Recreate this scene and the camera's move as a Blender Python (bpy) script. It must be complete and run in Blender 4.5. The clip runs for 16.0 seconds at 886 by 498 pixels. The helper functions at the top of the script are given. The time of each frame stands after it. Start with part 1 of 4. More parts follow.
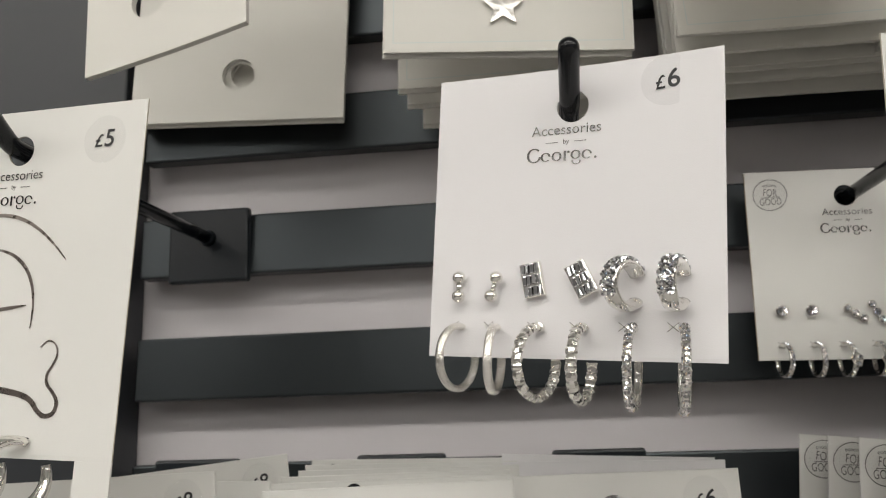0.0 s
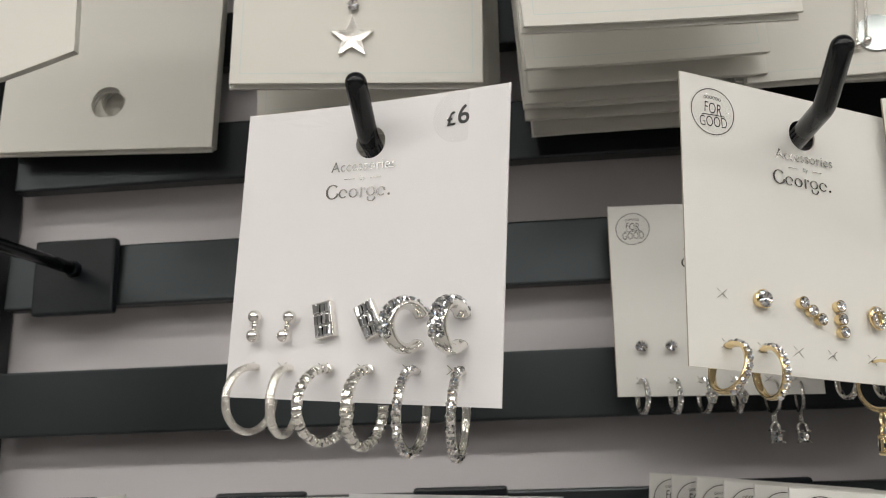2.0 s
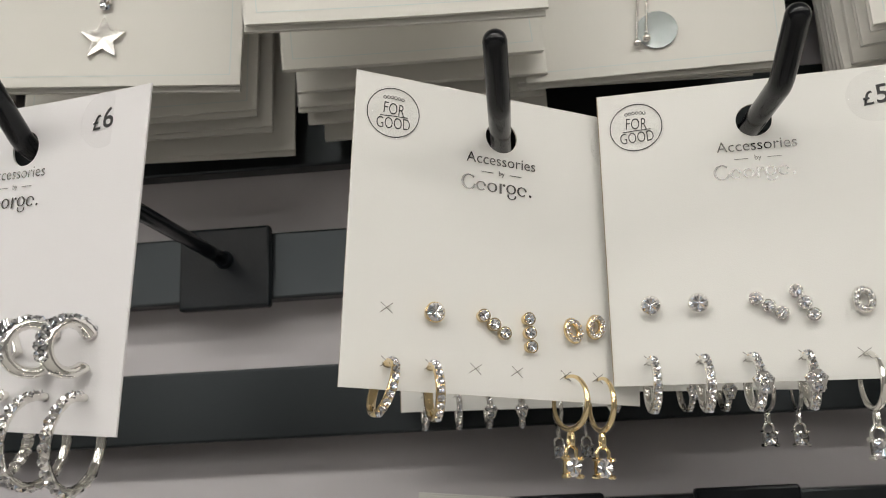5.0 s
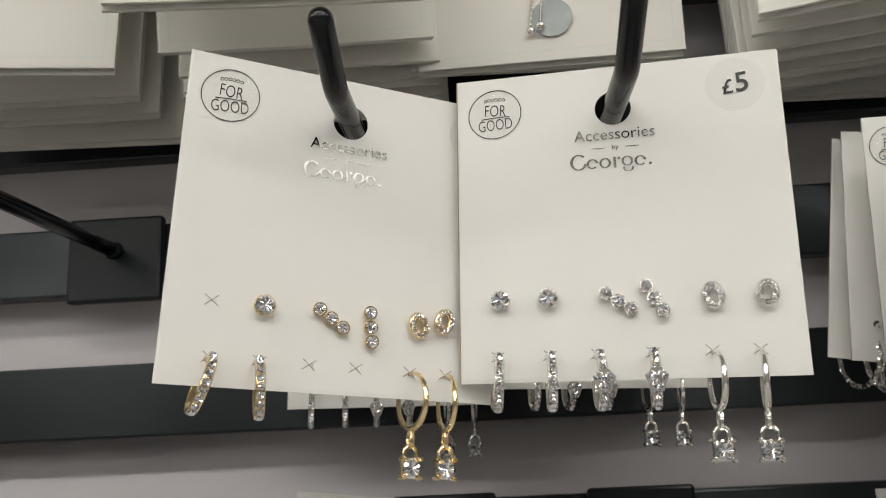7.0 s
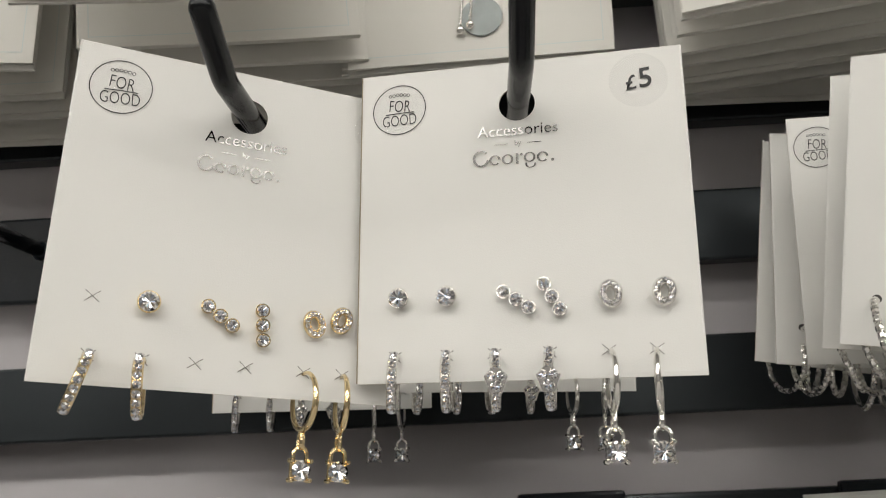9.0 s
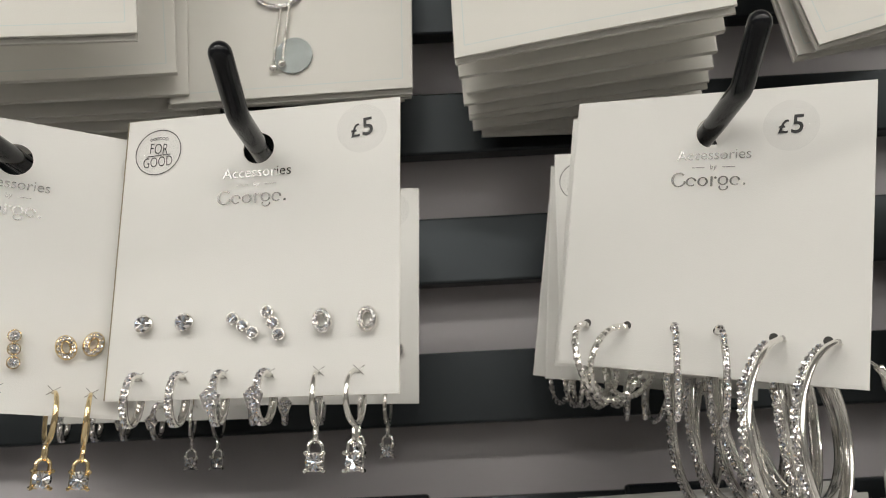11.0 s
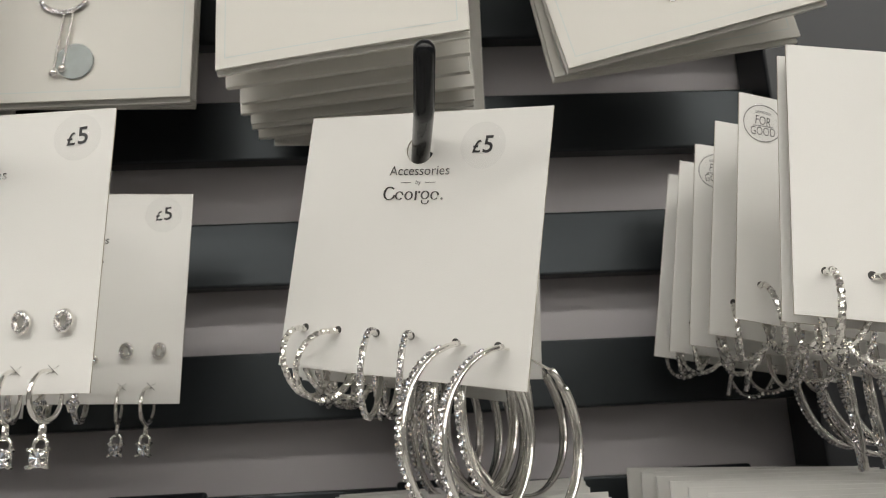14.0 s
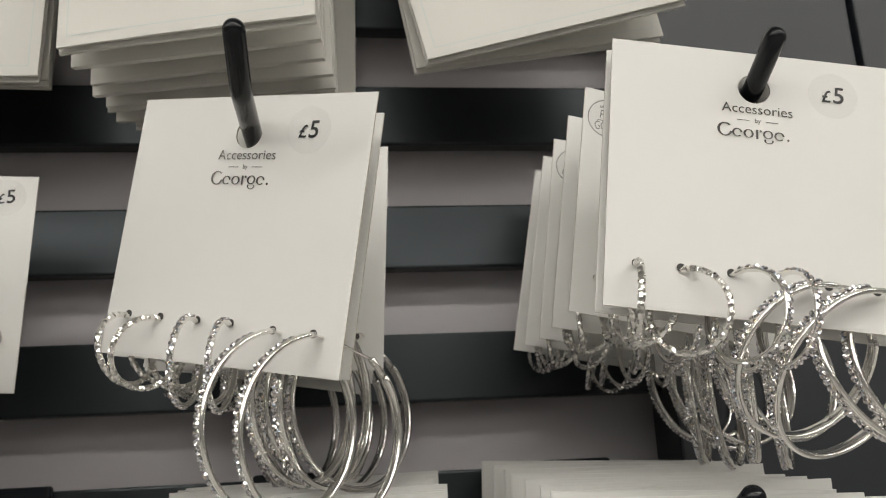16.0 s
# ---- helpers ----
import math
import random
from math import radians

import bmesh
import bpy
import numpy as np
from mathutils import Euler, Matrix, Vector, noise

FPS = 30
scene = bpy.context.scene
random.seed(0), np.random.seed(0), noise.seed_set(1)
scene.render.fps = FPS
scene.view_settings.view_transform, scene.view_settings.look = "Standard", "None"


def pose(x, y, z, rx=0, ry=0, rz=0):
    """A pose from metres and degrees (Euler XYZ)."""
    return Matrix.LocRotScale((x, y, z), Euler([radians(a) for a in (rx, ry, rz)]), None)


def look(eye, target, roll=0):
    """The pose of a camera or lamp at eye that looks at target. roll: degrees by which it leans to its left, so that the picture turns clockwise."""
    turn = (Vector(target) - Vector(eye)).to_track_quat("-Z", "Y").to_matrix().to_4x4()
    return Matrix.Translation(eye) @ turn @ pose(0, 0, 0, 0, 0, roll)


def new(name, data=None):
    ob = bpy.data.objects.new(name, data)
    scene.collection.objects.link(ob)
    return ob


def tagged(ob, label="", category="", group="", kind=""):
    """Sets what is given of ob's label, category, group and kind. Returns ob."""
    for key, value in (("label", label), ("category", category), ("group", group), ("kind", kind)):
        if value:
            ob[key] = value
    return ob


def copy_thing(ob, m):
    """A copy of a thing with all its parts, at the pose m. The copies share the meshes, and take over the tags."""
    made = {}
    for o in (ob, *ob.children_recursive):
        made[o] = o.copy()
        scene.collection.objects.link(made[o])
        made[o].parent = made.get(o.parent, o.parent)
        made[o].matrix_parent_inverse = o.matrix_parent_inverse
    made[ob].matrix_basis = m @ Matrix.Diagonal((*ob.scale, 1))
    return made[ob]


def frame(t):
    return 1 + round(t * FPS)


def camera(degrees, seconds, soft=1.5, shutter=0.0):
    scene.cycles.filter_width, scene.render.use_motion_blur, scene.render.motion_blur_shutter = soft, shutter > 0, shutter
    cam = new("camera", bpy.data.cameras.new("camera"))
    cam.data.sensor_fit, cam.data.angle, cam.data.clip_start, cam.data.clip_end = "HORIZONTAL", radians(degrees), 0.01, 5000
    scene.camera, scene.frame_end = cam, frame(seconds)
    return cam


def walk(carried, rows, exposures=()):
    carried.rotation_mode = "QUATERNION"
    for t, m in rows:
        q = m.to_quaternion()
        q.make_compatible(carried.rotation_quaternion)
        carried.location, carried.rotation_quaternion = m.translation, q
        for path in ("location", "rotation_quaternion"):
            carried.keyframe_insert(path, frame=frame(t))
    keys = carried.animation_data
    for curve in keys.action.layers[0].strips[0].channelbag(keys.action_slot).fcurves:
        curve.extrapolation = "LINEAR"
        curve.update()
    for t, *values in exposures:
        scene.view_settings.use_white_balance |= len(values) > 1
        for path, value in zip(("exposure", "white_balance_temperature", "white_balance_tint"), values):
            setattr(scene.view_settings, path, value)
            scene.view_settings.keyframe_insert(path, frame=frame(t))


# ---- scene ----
cam = camera(56.1, 16.0, soft=1.0)
cam.data.dof.use_dof, cam.data.dof.focus_distance, cam.data.dof.aperture_fstop = True, 0.245, 30.0
PATH = [
    (0, (-0.019, 0.033, 1.451), (-0.261, 1.976, 1.859), -1.8),
    (0.5, (-0.012, 0.04, 1.457), (-0.239, 1.98, 1.888), -1.5),
    (1, (-0.007, 0.04, 1.457), (-0.223, 1.978, 1.905), -1.5),
    (1.5, (0.005, 0.044, 1.456), (-0.198, 1.981, 1.912), -1.7),
    (2, (0.037, 0.045, 1.455), (-0.151, 1.982, 1.917), -1.9),
    (2.5, (0.068, 0.048, 1.457), (-0.106, 1.985, 1.923), -2.1),
    (3, (0.085, 0.055, 1.456), (-0.079, 1.994, 1.922), -2.3),
    (3.5, (0.092, 0.063, 1.456), (-0.074, 2.001, 1.922), -2.4),
    (4, (0.102, 0.065, 1.456), (-0.058, 2.003, 1.924), -2.6),
    (4.5, (0.115, 0.067, 1.457), (-0.039, 2.004, 1.929), -2.8),
    (5, (0.127, 0.07, 1.457), (-0.018, 2.008, 1.93), -2.9),
    (5.2, (0.134, 0.07, 1.457), (-0.01, 2.009, 1.928), -2.9),
    (7.3, (0.167, 0.086, 1.456), (0.068, 2.03, 1.917), -2.7),
    (7.5, (0.168, 0.087, 1.455), (0.067, 2.028, 1.926), -2.7),
    (8, (0.169, 0.089, 1.457), (0.074, 2.03, 1.93), -2.6),
    (8.5, (0.171, 0.095, 1.455), (0.084, 2.035, 1.932), -2.6),
    (9, (0.19, 0.091, 1.453), (0.116, 2.03, 1.936), -2.6),
    (9.5, (0.216, 0.082, 1.454), (0.162, 2.022, 1.936), -2.8),
    (10, (0.237, 0.081, 1.453), (0.194, 2.02, 1.941), -2.8),
    (10.2, (0.243, 0.077, 1.453), (0.209, 2.017, 1.941), -2.9),
    (12.3, (0.286, 0.062, 1.448), (0.272, 2.002, 1.935), -2.8),
    (12.5, (0.288, 0.063, 1.449), (0.285, 2.005, 1.929), -2.8),
    (13, (0.305, 0.062, 1.447), (0.341, 2.003, 1.928), -2.9),
    (13.5, (0.325, 0.056, 1.447), (0.407, 1.995, 1.93), -2.9),
    (14, (0.337, 0.05, 1.446), (0.461, 1.986, 1.932), -3.0),
    (14.5, (0.348, 0.048, 1.444), (0.513, 1.983, 1.925), -3.1),
    (15, (0.358, 0.045, 1.445), (0.559, 1.975, 1.927), -3.1),
    (15.5, (0.368, 0.046, 1.444), (0.599, 1.974, 1.923), -3.0),
    (16, (0.376, 0.051, 1.441), (0.629, 1.976, 1.921), -2.9),
]
walk(cam, [(t, look(eye, target, roll)) for t, eye, target, roll in PATH])

# ---------------------------------------------------------------- world and light
world = bpy.data.worlds.new("shop")
world.use_nodes = True
world.node_tree.nodes["Background"].inputs[0].default_value = (1.0, 0.95, 0.87, 1)
world.node_tree.nodes["Background"].inputs[1].default_value = 0.05
scene.world = world
scene.view_settings.exposure = 0.0


def strip_lamp(x, y, z, sx, sy, watts, tint=(1.0, 0.957, 0.872)):
    data = bpy.data.lights.new("ceiling_lamp", "AREA")
    data.shape, data.size, data.size_y, data.energy, data.color = "RECTANGLE", sx, sy, watts, tint
    ob = new("ceiling_lamp", data)
    ob.location = (x, y, z)
    return ob


LAMPS = [(0.1, -1.25, 2.88, 5.0, 0.25, 34), (0.1, -2.6, 2.88, 7.0, 0.25, 20), (-3.3, -0.9, 2.88, 1.2, 0.25, 15.5), (3.4, -0.9, 2.88, 1.0, 0.25, 15.5),
         (0.0, -3.9, 2.88, 7.0, 0.25, 20), (0.0, -5.2, 2.88, 7.0, 0.25, 20)]
for lamp_row in LAMPS:
    strip_lamp(*lamp_row)


# ---------------------------------------------------------------- materials
def material(name, color, rough=0.5, metal=0.0, spread=0.06, scale=60.0, bump=0.0, bump_scale=900.0, spec=0.5, coat=0.0, stretch=(1, 1, 1), rough_spread=0.08):
    m = bpy.data.materials.new(name)
    m.use_nodes = True
    nt = m.node_tree
    b = nt.nodes["Principled BSDF"]
    b.inputs["Roughness"].default_value, b.inputs["Metallic"].default_value = rough, metal
    b.inputs["Specular IOR Level"].default_value = spec
    b.inputs["Coat Weight"].default_value = coat
    tc = nt.nodes.new("ShaderNodeTexCoord")
    mp = nt.nodes.new("ShaderNodeMapping")
    mp.inputs["Scale"].default_value = stretch
    nt.links.new(tc.outputs["Object"], mp.inputs[0])
    n = nt.nodes.new("ShaderNodeTexNoise")
    n.inputs["Scale"].default_value, n.inputs["Detail"].default_value = scale, 6
    nt.links.new(mp.outputs[0], n.inputs["Vector"])
    info = nt.nodes.new("ShaderNodeObjectInfo")
    add = nt.nodes.new("ShaderNodeMath")
    add.operation = "MULTIPLY_ADD"
    add.inputs[1].default_value, add.inputs[2].default_value = 0.35, 0.0
    nt.links.new(info.outputs["Random"], add.inputs[0])
    mix = nt.nodes.new("ShaderNodeMath")
    mix.operation = "MULTIPLY_ADD"
    mix.inputs[1].default_value = 0.8
    nt.links.new(n.outputs["Fac"], mix.inputs[0])
    nt.links.new(add.outputs[0], mix.inputs[2])
    ramp = nt.nodes.new("ShaderNodeMapRange")
    ramp.inputs["From Min"].default_value, ramp.inputs["From Max"].default_value = 0.2, 0.95
    ramp.inputs["To Min"].default_value, ramp.inputs["To Max"].default_value = 1 - spread, 1 + spread
    nt.links.new(mix.outputs[0], ramp.inputs["Value"])
    col = nt.nodes.new("ShaderNodeVectorMath")
    col.operation = "SCALE"
    col.inputs[0].default_value = color
    nt.links.new(ramp.outputs[0], col.inputs["Scale"])
    nt.links.new(col.outputs[0], b.inputs["Base Color"])
    rr = nt.nodes.new("ShaderNodeMapRange")
    rr.inputs["To Min"].default_value, rr.inputs["To Max"].default_value = max(0.02, rough - rough_spread), rough + rough_spread
    nt.links.new(n.outputs["Fac"], rr.inputs["Value"])
    nt.links.new(rr.outputs[0], b.inputs["Roughness"])
    if bump:
        n2 = nt.nodes.new("ShaderNodeTexNoise")
        n2.inputs["Scale"].default_value, n2.inputs["Detail"].default_value = bump_scale, 3
        nt.links.new(mp.outputs[0], n2.inputs["Vector"])
        bp = nt.nodes.new("ShaderNodeBump")
        bp.inputs["Strength"].default_value, bp.inputs["Distance"].default_value = bump, 0.0004
        nt.links.new(n2.outputs["Fac"], bp.inputs["Height"])
        nt.links.new(bp.outputs[0], b.inputs["Normal"])
    return m


CARD = material("ivory_card", (0.722, 0.716, 0.690), 0.5, spread=0.025, scale=25, bump=0.12, bump_scale=2500, spec=0.35)
CARD_COOL = material("cool_white_card", (0.755, 0.742, 0.755), 0.5, spread=0.02, scale=25, bump=0.12, bump_scale=2500, spec=0.35)
CARD_BACK = material("folded_board", (0.69, 0.675, 0.63), 0.55, spread=0.03, scale=18, bump=0.12, bump_scale=2000, spec=0.3)
CARD_EDGE = material("cut_card_edge", (0.46, 0.42, 0.35), 0.7, spread=0.08, scale=200)
# Tan for the seam strip: shade of the gap between two cards, as colour.
SEAM_SHADE = material("tan_seam_shade", (0.30, 0.255, 0.18), 0.7, spread=0.12, scale=300)
EMBOSS = material("embossed_line", (0.58, 0.64, 0.63), 0.45, spread=0.02)
SLAT = material("dark_satin_steel", (0.036, 0.042, 0.046), 0.34, metal=0.7, spread=0.12, scale=14, bump=0.05, bump_scale=1400, stretch=(0.3, 1, 1))
POST = material("charcoal_upright", (0.019, 0.022, 0.027), 0.42, spread=0.12, scale=10, bump=0.15, bump_scale=1400)
PANEL = material("lilac_grey_board", (0.62, 0.592, 0.615), 0.6, spread=0.05, scale=6, bump=0.08, bump_scale=700)
HOOK = material("gloss_black_coating", (0.005, 0.006, 0.008), 0.17, spread=0.2, scale=120, spec=0.32, bump=0.08, bump_scale=500)
PLATE = material("satin_black_plastic", (0.007, 0.010, 0.014), 0.36, spread=0.25, scale=40, spec=0.3, bump=0.2, bump_scale=900)
SILVER = material("silver_metal", (0.84, 0.825, 0.79), 0.12, metal=1.0, spread=0.05, scale=300, bump=0.08, bump_scale=1500)
GOLD = material("gold_metal", (0.87, 0.70, 0.42), 0.14, metal=1.0, spread=0.05, scale=300, bump=0.08, bump_scale=1500)
ENGRAVED = material("engraved_silver", (0.84, 0.82, 0.78), 0.16, metal=1.0, spread=0.25, scale=700, bump=0.45, bump_scale=2600)


def crystal(name, sparkle_tints, rough=0.04):
    """Foil-backed cut glass: every facet is its own island and takes its own tone and fire, sparkle painted into the
    base colour.
    """
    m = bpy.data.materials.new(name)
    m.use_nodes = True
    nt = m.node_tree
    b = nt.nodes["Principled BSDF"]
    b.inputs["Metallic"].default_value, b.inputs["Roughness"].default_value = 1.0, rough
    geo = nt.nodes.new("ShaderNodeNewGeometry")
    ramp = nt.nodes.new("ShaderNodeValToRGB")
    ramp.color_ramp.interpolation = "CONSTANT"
    while len(ramp.color_ramp.elements) < len(sparkle_tints):
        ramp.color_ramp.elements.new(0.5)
    for el, (pos, col) in zip(ramp.color_ramp.elements, sparkle_tints):
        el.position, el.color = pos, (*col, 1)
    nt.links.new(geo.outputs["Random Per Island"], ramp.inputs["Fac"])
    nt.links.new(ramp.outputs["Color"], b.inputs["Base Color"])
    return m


# Dark, bright, blue and orange tones are glints painted into the stones' colour.
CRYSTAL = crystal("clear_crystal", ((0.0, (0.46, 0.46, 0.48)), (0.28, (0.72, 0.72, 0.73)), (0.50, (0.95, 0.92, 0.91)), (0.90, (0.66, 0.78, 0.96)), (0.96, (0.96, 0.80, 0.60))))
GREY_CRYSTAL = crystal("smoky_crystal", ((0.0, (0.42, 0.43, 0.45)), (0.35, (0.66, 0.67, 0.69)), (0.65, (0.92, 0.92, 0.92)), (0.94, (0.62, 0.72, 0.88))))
FOIL = material("silver_foil_print", (0.19, 0.185, 0.18), 0.11, metal=1.0, spread=0.15, scale=500)
BRONZE = material("bronze_foil_print", (0.30, 0.26, 0.24), 0.28, metal=1.0, spread=0.2, scale=300)
INK = material("black_ink", (0.012, 0.012, 0.013), 0.45, spread=0.2)
# Grey of the badge print, and of the shade painted for the tall card's holes.
INK_AND_HOLE_GREY = material("grey_ink_and_hole_shade", (0.10, 0.10, 0.105), 0.5, spread=0.2)
HOLE = material("punched_hole_shade", (0.05, 0.048, 0.045), 0.8)
PEARL = material("shell_disc", (0.52, 0.57, 0.57), 0.12, metal=0.6, spread=0.12, scale=220)
SLIT_SHADE = material("slit_shade", (0.26, 0.25, 0.235), 0.8)
FLOOR = material("grey_vinyl_floor", (0.32, 0.31, 0.30), 0.35, spread=0.1, scale=3)
ROOM = material("grey_shop_wall", (0.22, 0.215, 0.21), 0.8, spread=0.05, scale=3)
CEIL = material("white_ceiling", (0.75, 0.75, 0.74), 0.8, spread=0.03, scale=3)

CLEAR = bpy.data.materials.new("clear_sticker_film")
CLEAR.use_nodes = True
_b = CLEAR.node_tree.nodes["Principled BSDF"]
_b.inputs["Base Color"].default_value = (0.90, 0.90, 0.89, 1)
_b.inputs["Roughness"].default_value = 0.08
_b.inputs["Alpha"].default_value = 0.06
_n = CLEAR.node_tree.nodes.new("ShaderNodeTexNoise")
_n.inputs["Scale"].default_value, _n.inputs["Detail"].default_value = 260, 2
_p = CLEAR.node_tree.nodes.new("ShaderNodeBump")
_p.inputs["Strength"].default_value, _p.inputs["Distance"].default_value = 0.5, 0.0006
CLEAR.node_tree.links.new(_n.outputs["Fac"], _p.inputs["Height"])
CLEAR.node_tree.links.new(_p.outputs[0], _b.inputs["Normal"])

GLOW = bpy.data.materials.new("lamp_diffuser")
GLOW.use_nodes = True
_b = GLOW.node_tree.nodes["Principled BSDF"]
_b.inputs["Emission Color"].default_value = (1.0, 0.97, 0.92, 1)
_b.inputs["Emission Strength"].default_value = 6.5


# ---------------------------------------------------------------- mesh helpers
def finish(name, bm, mat, smooth=False):
    me = bpy.data.meshes.new(name)
    bm.normal_update()
    bm.to_mesh(me)
    bm.free()
    if mat:
        me.materials.append(mat)
    if smooth:
        for p in me.polygons:
            p.use_smooth = True
    return me


def part(name, bm, mat, parent, label="", at=None, smooth=False):
    """One mesh object under a thing or a part."""
    me = bm if isinstance(bm, bpy.types.Mesh) else finish(name, bm, mat, smooth)
    ob = new(name, me)
    ob.parent = parent
    if at is not None:
        ob.matrix_basis = at
    if label:
        tagged(ob, label)
    return ob


def box_bm(x0, x1, y0, y1, z0, z1, bevel=0.0, bm=None):
    own = bm or bmesh.new()
    v = bmesh.ops.create_cube(own, size=1)["verts"]
    for q in v:
        q.co = Vector((x0 + (q.co.x + 0.5) * (x1 - x0), y0 + (q.co.y + 0.5) * (y1 - y0), z0 + (q.co.z + 0.5) * (z1 - z0)))
    if bevel:
        edges = list({e for q in v for e in q.link_edges})
        bmesh.ops.bevel(own, geom=edges, offset=bevel, segments=2, profile=0.5, affect="EDGES")
    return own


def tube_bm(points, radii, sides=10, closed=False, flat=1.0, side_axis=None, bm=None, caps=True):
    """A tube along points; radii is a number or one a point; flat scales it along side_axis."""
    own = bm or bmesh.new()
    pts = [Vector(p) for p in points]
    n = len(pts)
    rings = []
    for i, p in enumerate(pts):
        a = pts[(i - 1) % n] if closed or i > 0 else p
        c = pts[(i + 1) % n] if closed or i < n - 1 else p
        t = (c - a).normalized()
        ref = Vector(side_axis) if side_axis else Vector((0.13, 0.21, 0.97))
        s = (ref - t * ref.dot(t)).normalized()
        u = t.cross(s)
        r = radii[i] if hasattr(radii, "__len__") else radii
        rings.append([own.verts.new(p + (s * flat * math.cos(k * math.tau / sides) + u * math.sin(k * math.tau / sides)) * r) for k in range(sides)])
    for i in range(n if closed else n - 1):
        A, B = rings[i], rings[(i + 1) % n]
        for k in range(sides):
            own.faces.new((A[k], B[k], B[(k + 1) % sides], A[(k + 1) % sides]))
    if not closed and caps:
        own.faces.new(rings[0][::1])
        own.faces.new(rings[-1][::-1])
    return own


def disc_bm(r, t, cx=0.0, cz=0.0, y=0.0, sides=32, rx=None, bm=None):
    """A thin disc facing -y."""
    own = bm or bmesh.new()
    rx = rx or r
    f = [own.verts.new((cx + rx * math.cos(a * math.tau / sides), y - t, cz + r * math.sin(a * math.tau / sides))) for a in range(sides)]
    g = [own.verts.new((q.co.x, y, q.co.z)) for q in f]
    own.faces.new(f)
    for k in range(sides):
        own.faces.new((f[k], g[k], g[(k + 1) % sides], f[(k + 1) % sides]))
    return own


def ring_bm(r, w, t, cx=0.0, cz=0.0, y=0.0, sides=40, wobble=0.0, bm=None, a0=0.0, a1=math.tau):
    """A thin printed ring or arc facing -y."""
    own = bm or bmesh.new()
    full = abs(a1 - a0 - math.tau) < 1e-6
    m = sides if full else sides + 1
    rows = []
    for k in range(m):
        a = a0 + (a1 - a0) * k / sides
        rr = r * (1 + wobble * math.sin(2 * a + 0.6))
        rows.append([own.verts.new((cx + (rr + d) * math.cos(a), y - t, cz + (rr + d) * math.sin(a))) for d in (-w / 2, w / 2)])
    for k in range(sides):
        A, B = rows[k], rows[(k + 1) % m]
        own.faces.new((A[0], A[1], B[1], B[0]))
    return own


def stroke_bm(points, w, y, bm=None):
    """A printed line of width w through points (x, z), facing -y."""
    own = bm or bmesh.new()
    pts = [Vector((p[0], 0, p[1])) for p in points]
    rows = []
    for i, p in enumerate(pts):
        t = (pts[min(i + 1, len(pts) - 1)] - pts[max(i - 1, 0)]).normalized()
        s = Vector((-t.z, 0, t.x))
        ww = w[i] if hasattr(w, "__len__") else w
        rows.append([own.verts.new((p + s * ww * e) + Vector((0, y, 0))) for e in (0.5, -0.5)])
    for A, B in zip(rows, rows[1:]):
        own.faces.new((A[0], B[0], B[1], A[1]))
    return own


def facet_bm(points, radii, sides, flat=1.0, jitter=0.0, seed=1):
    """A hammered or engraved tube with an uneven skin; radii has one number a point."""
    rnd = random.Random(seed)
    bm = bmesh.new()
    pts = [Vector(p) for p in points]
    side = Vector((1, 0, 0))
    rings = []
    for i, p in enumerate(pts):
        up = (pts[min(i + 1, len(pts) - 1)] - pts[max(i - 1, 0)]).normalized().cross(side)
        rings.append([bm.verts.new(p + (side * flat * math.cos(a) + up * math.sin(a)) * radii[i] * (1 + rnd.uniform(-jitter, jitter)))
                      for a in [(k + 0.5 * (i // 4 % 2)) * math.tau / sides for k in range(sides)]])
    for A, B in zip(rings, rings[1:]):
        for k in range(sides):
            n = (k + 1) % sides
            bm.faces.new((A[k], B[k], B[n]))
            bm.faces.new((A[k], B[n], A[n]))
    bm.faces.new(rings[0])
    bm.faces.new(rings[-1][::-1])
    return bm


TEXTS = {}


def text_mesh(body, size, mat, shear=0.0, bold=0.0, spacing=1.0):
    """Flat lettering facing -y, centred on its origin, in the built-in font."""
    key = (body, size, mat.name, shear, bold)
    if key not in TEXTS:
        cu = bpy.data.curves.new("lettering", "FONT")
        cu.body, cu.size, cu.align_x, cu.align_y, cu.shear, cu.offset = body, size, "CENTER", "CENTER", shear, bold
        cu.space_character, cu.resolution_u = spacing, 4
        ob = new("lettering", cu)
        bpy.context.view_layer.update()
        me = bpy.data.meshes.new_from_object(ob.evaluated_get(bpy.context.evaluated_depsgraph_get()))
        bpy.data.objects.remove(ob)
        bpy.data.curves.remove(cu)
        me.transform(Matrix.Rotation(math.pi / 2, 4, "X"))
        me.materials.clear()
        me.materials.append(mat)
        TEXTS[key] = me
    return TEXTS[key]


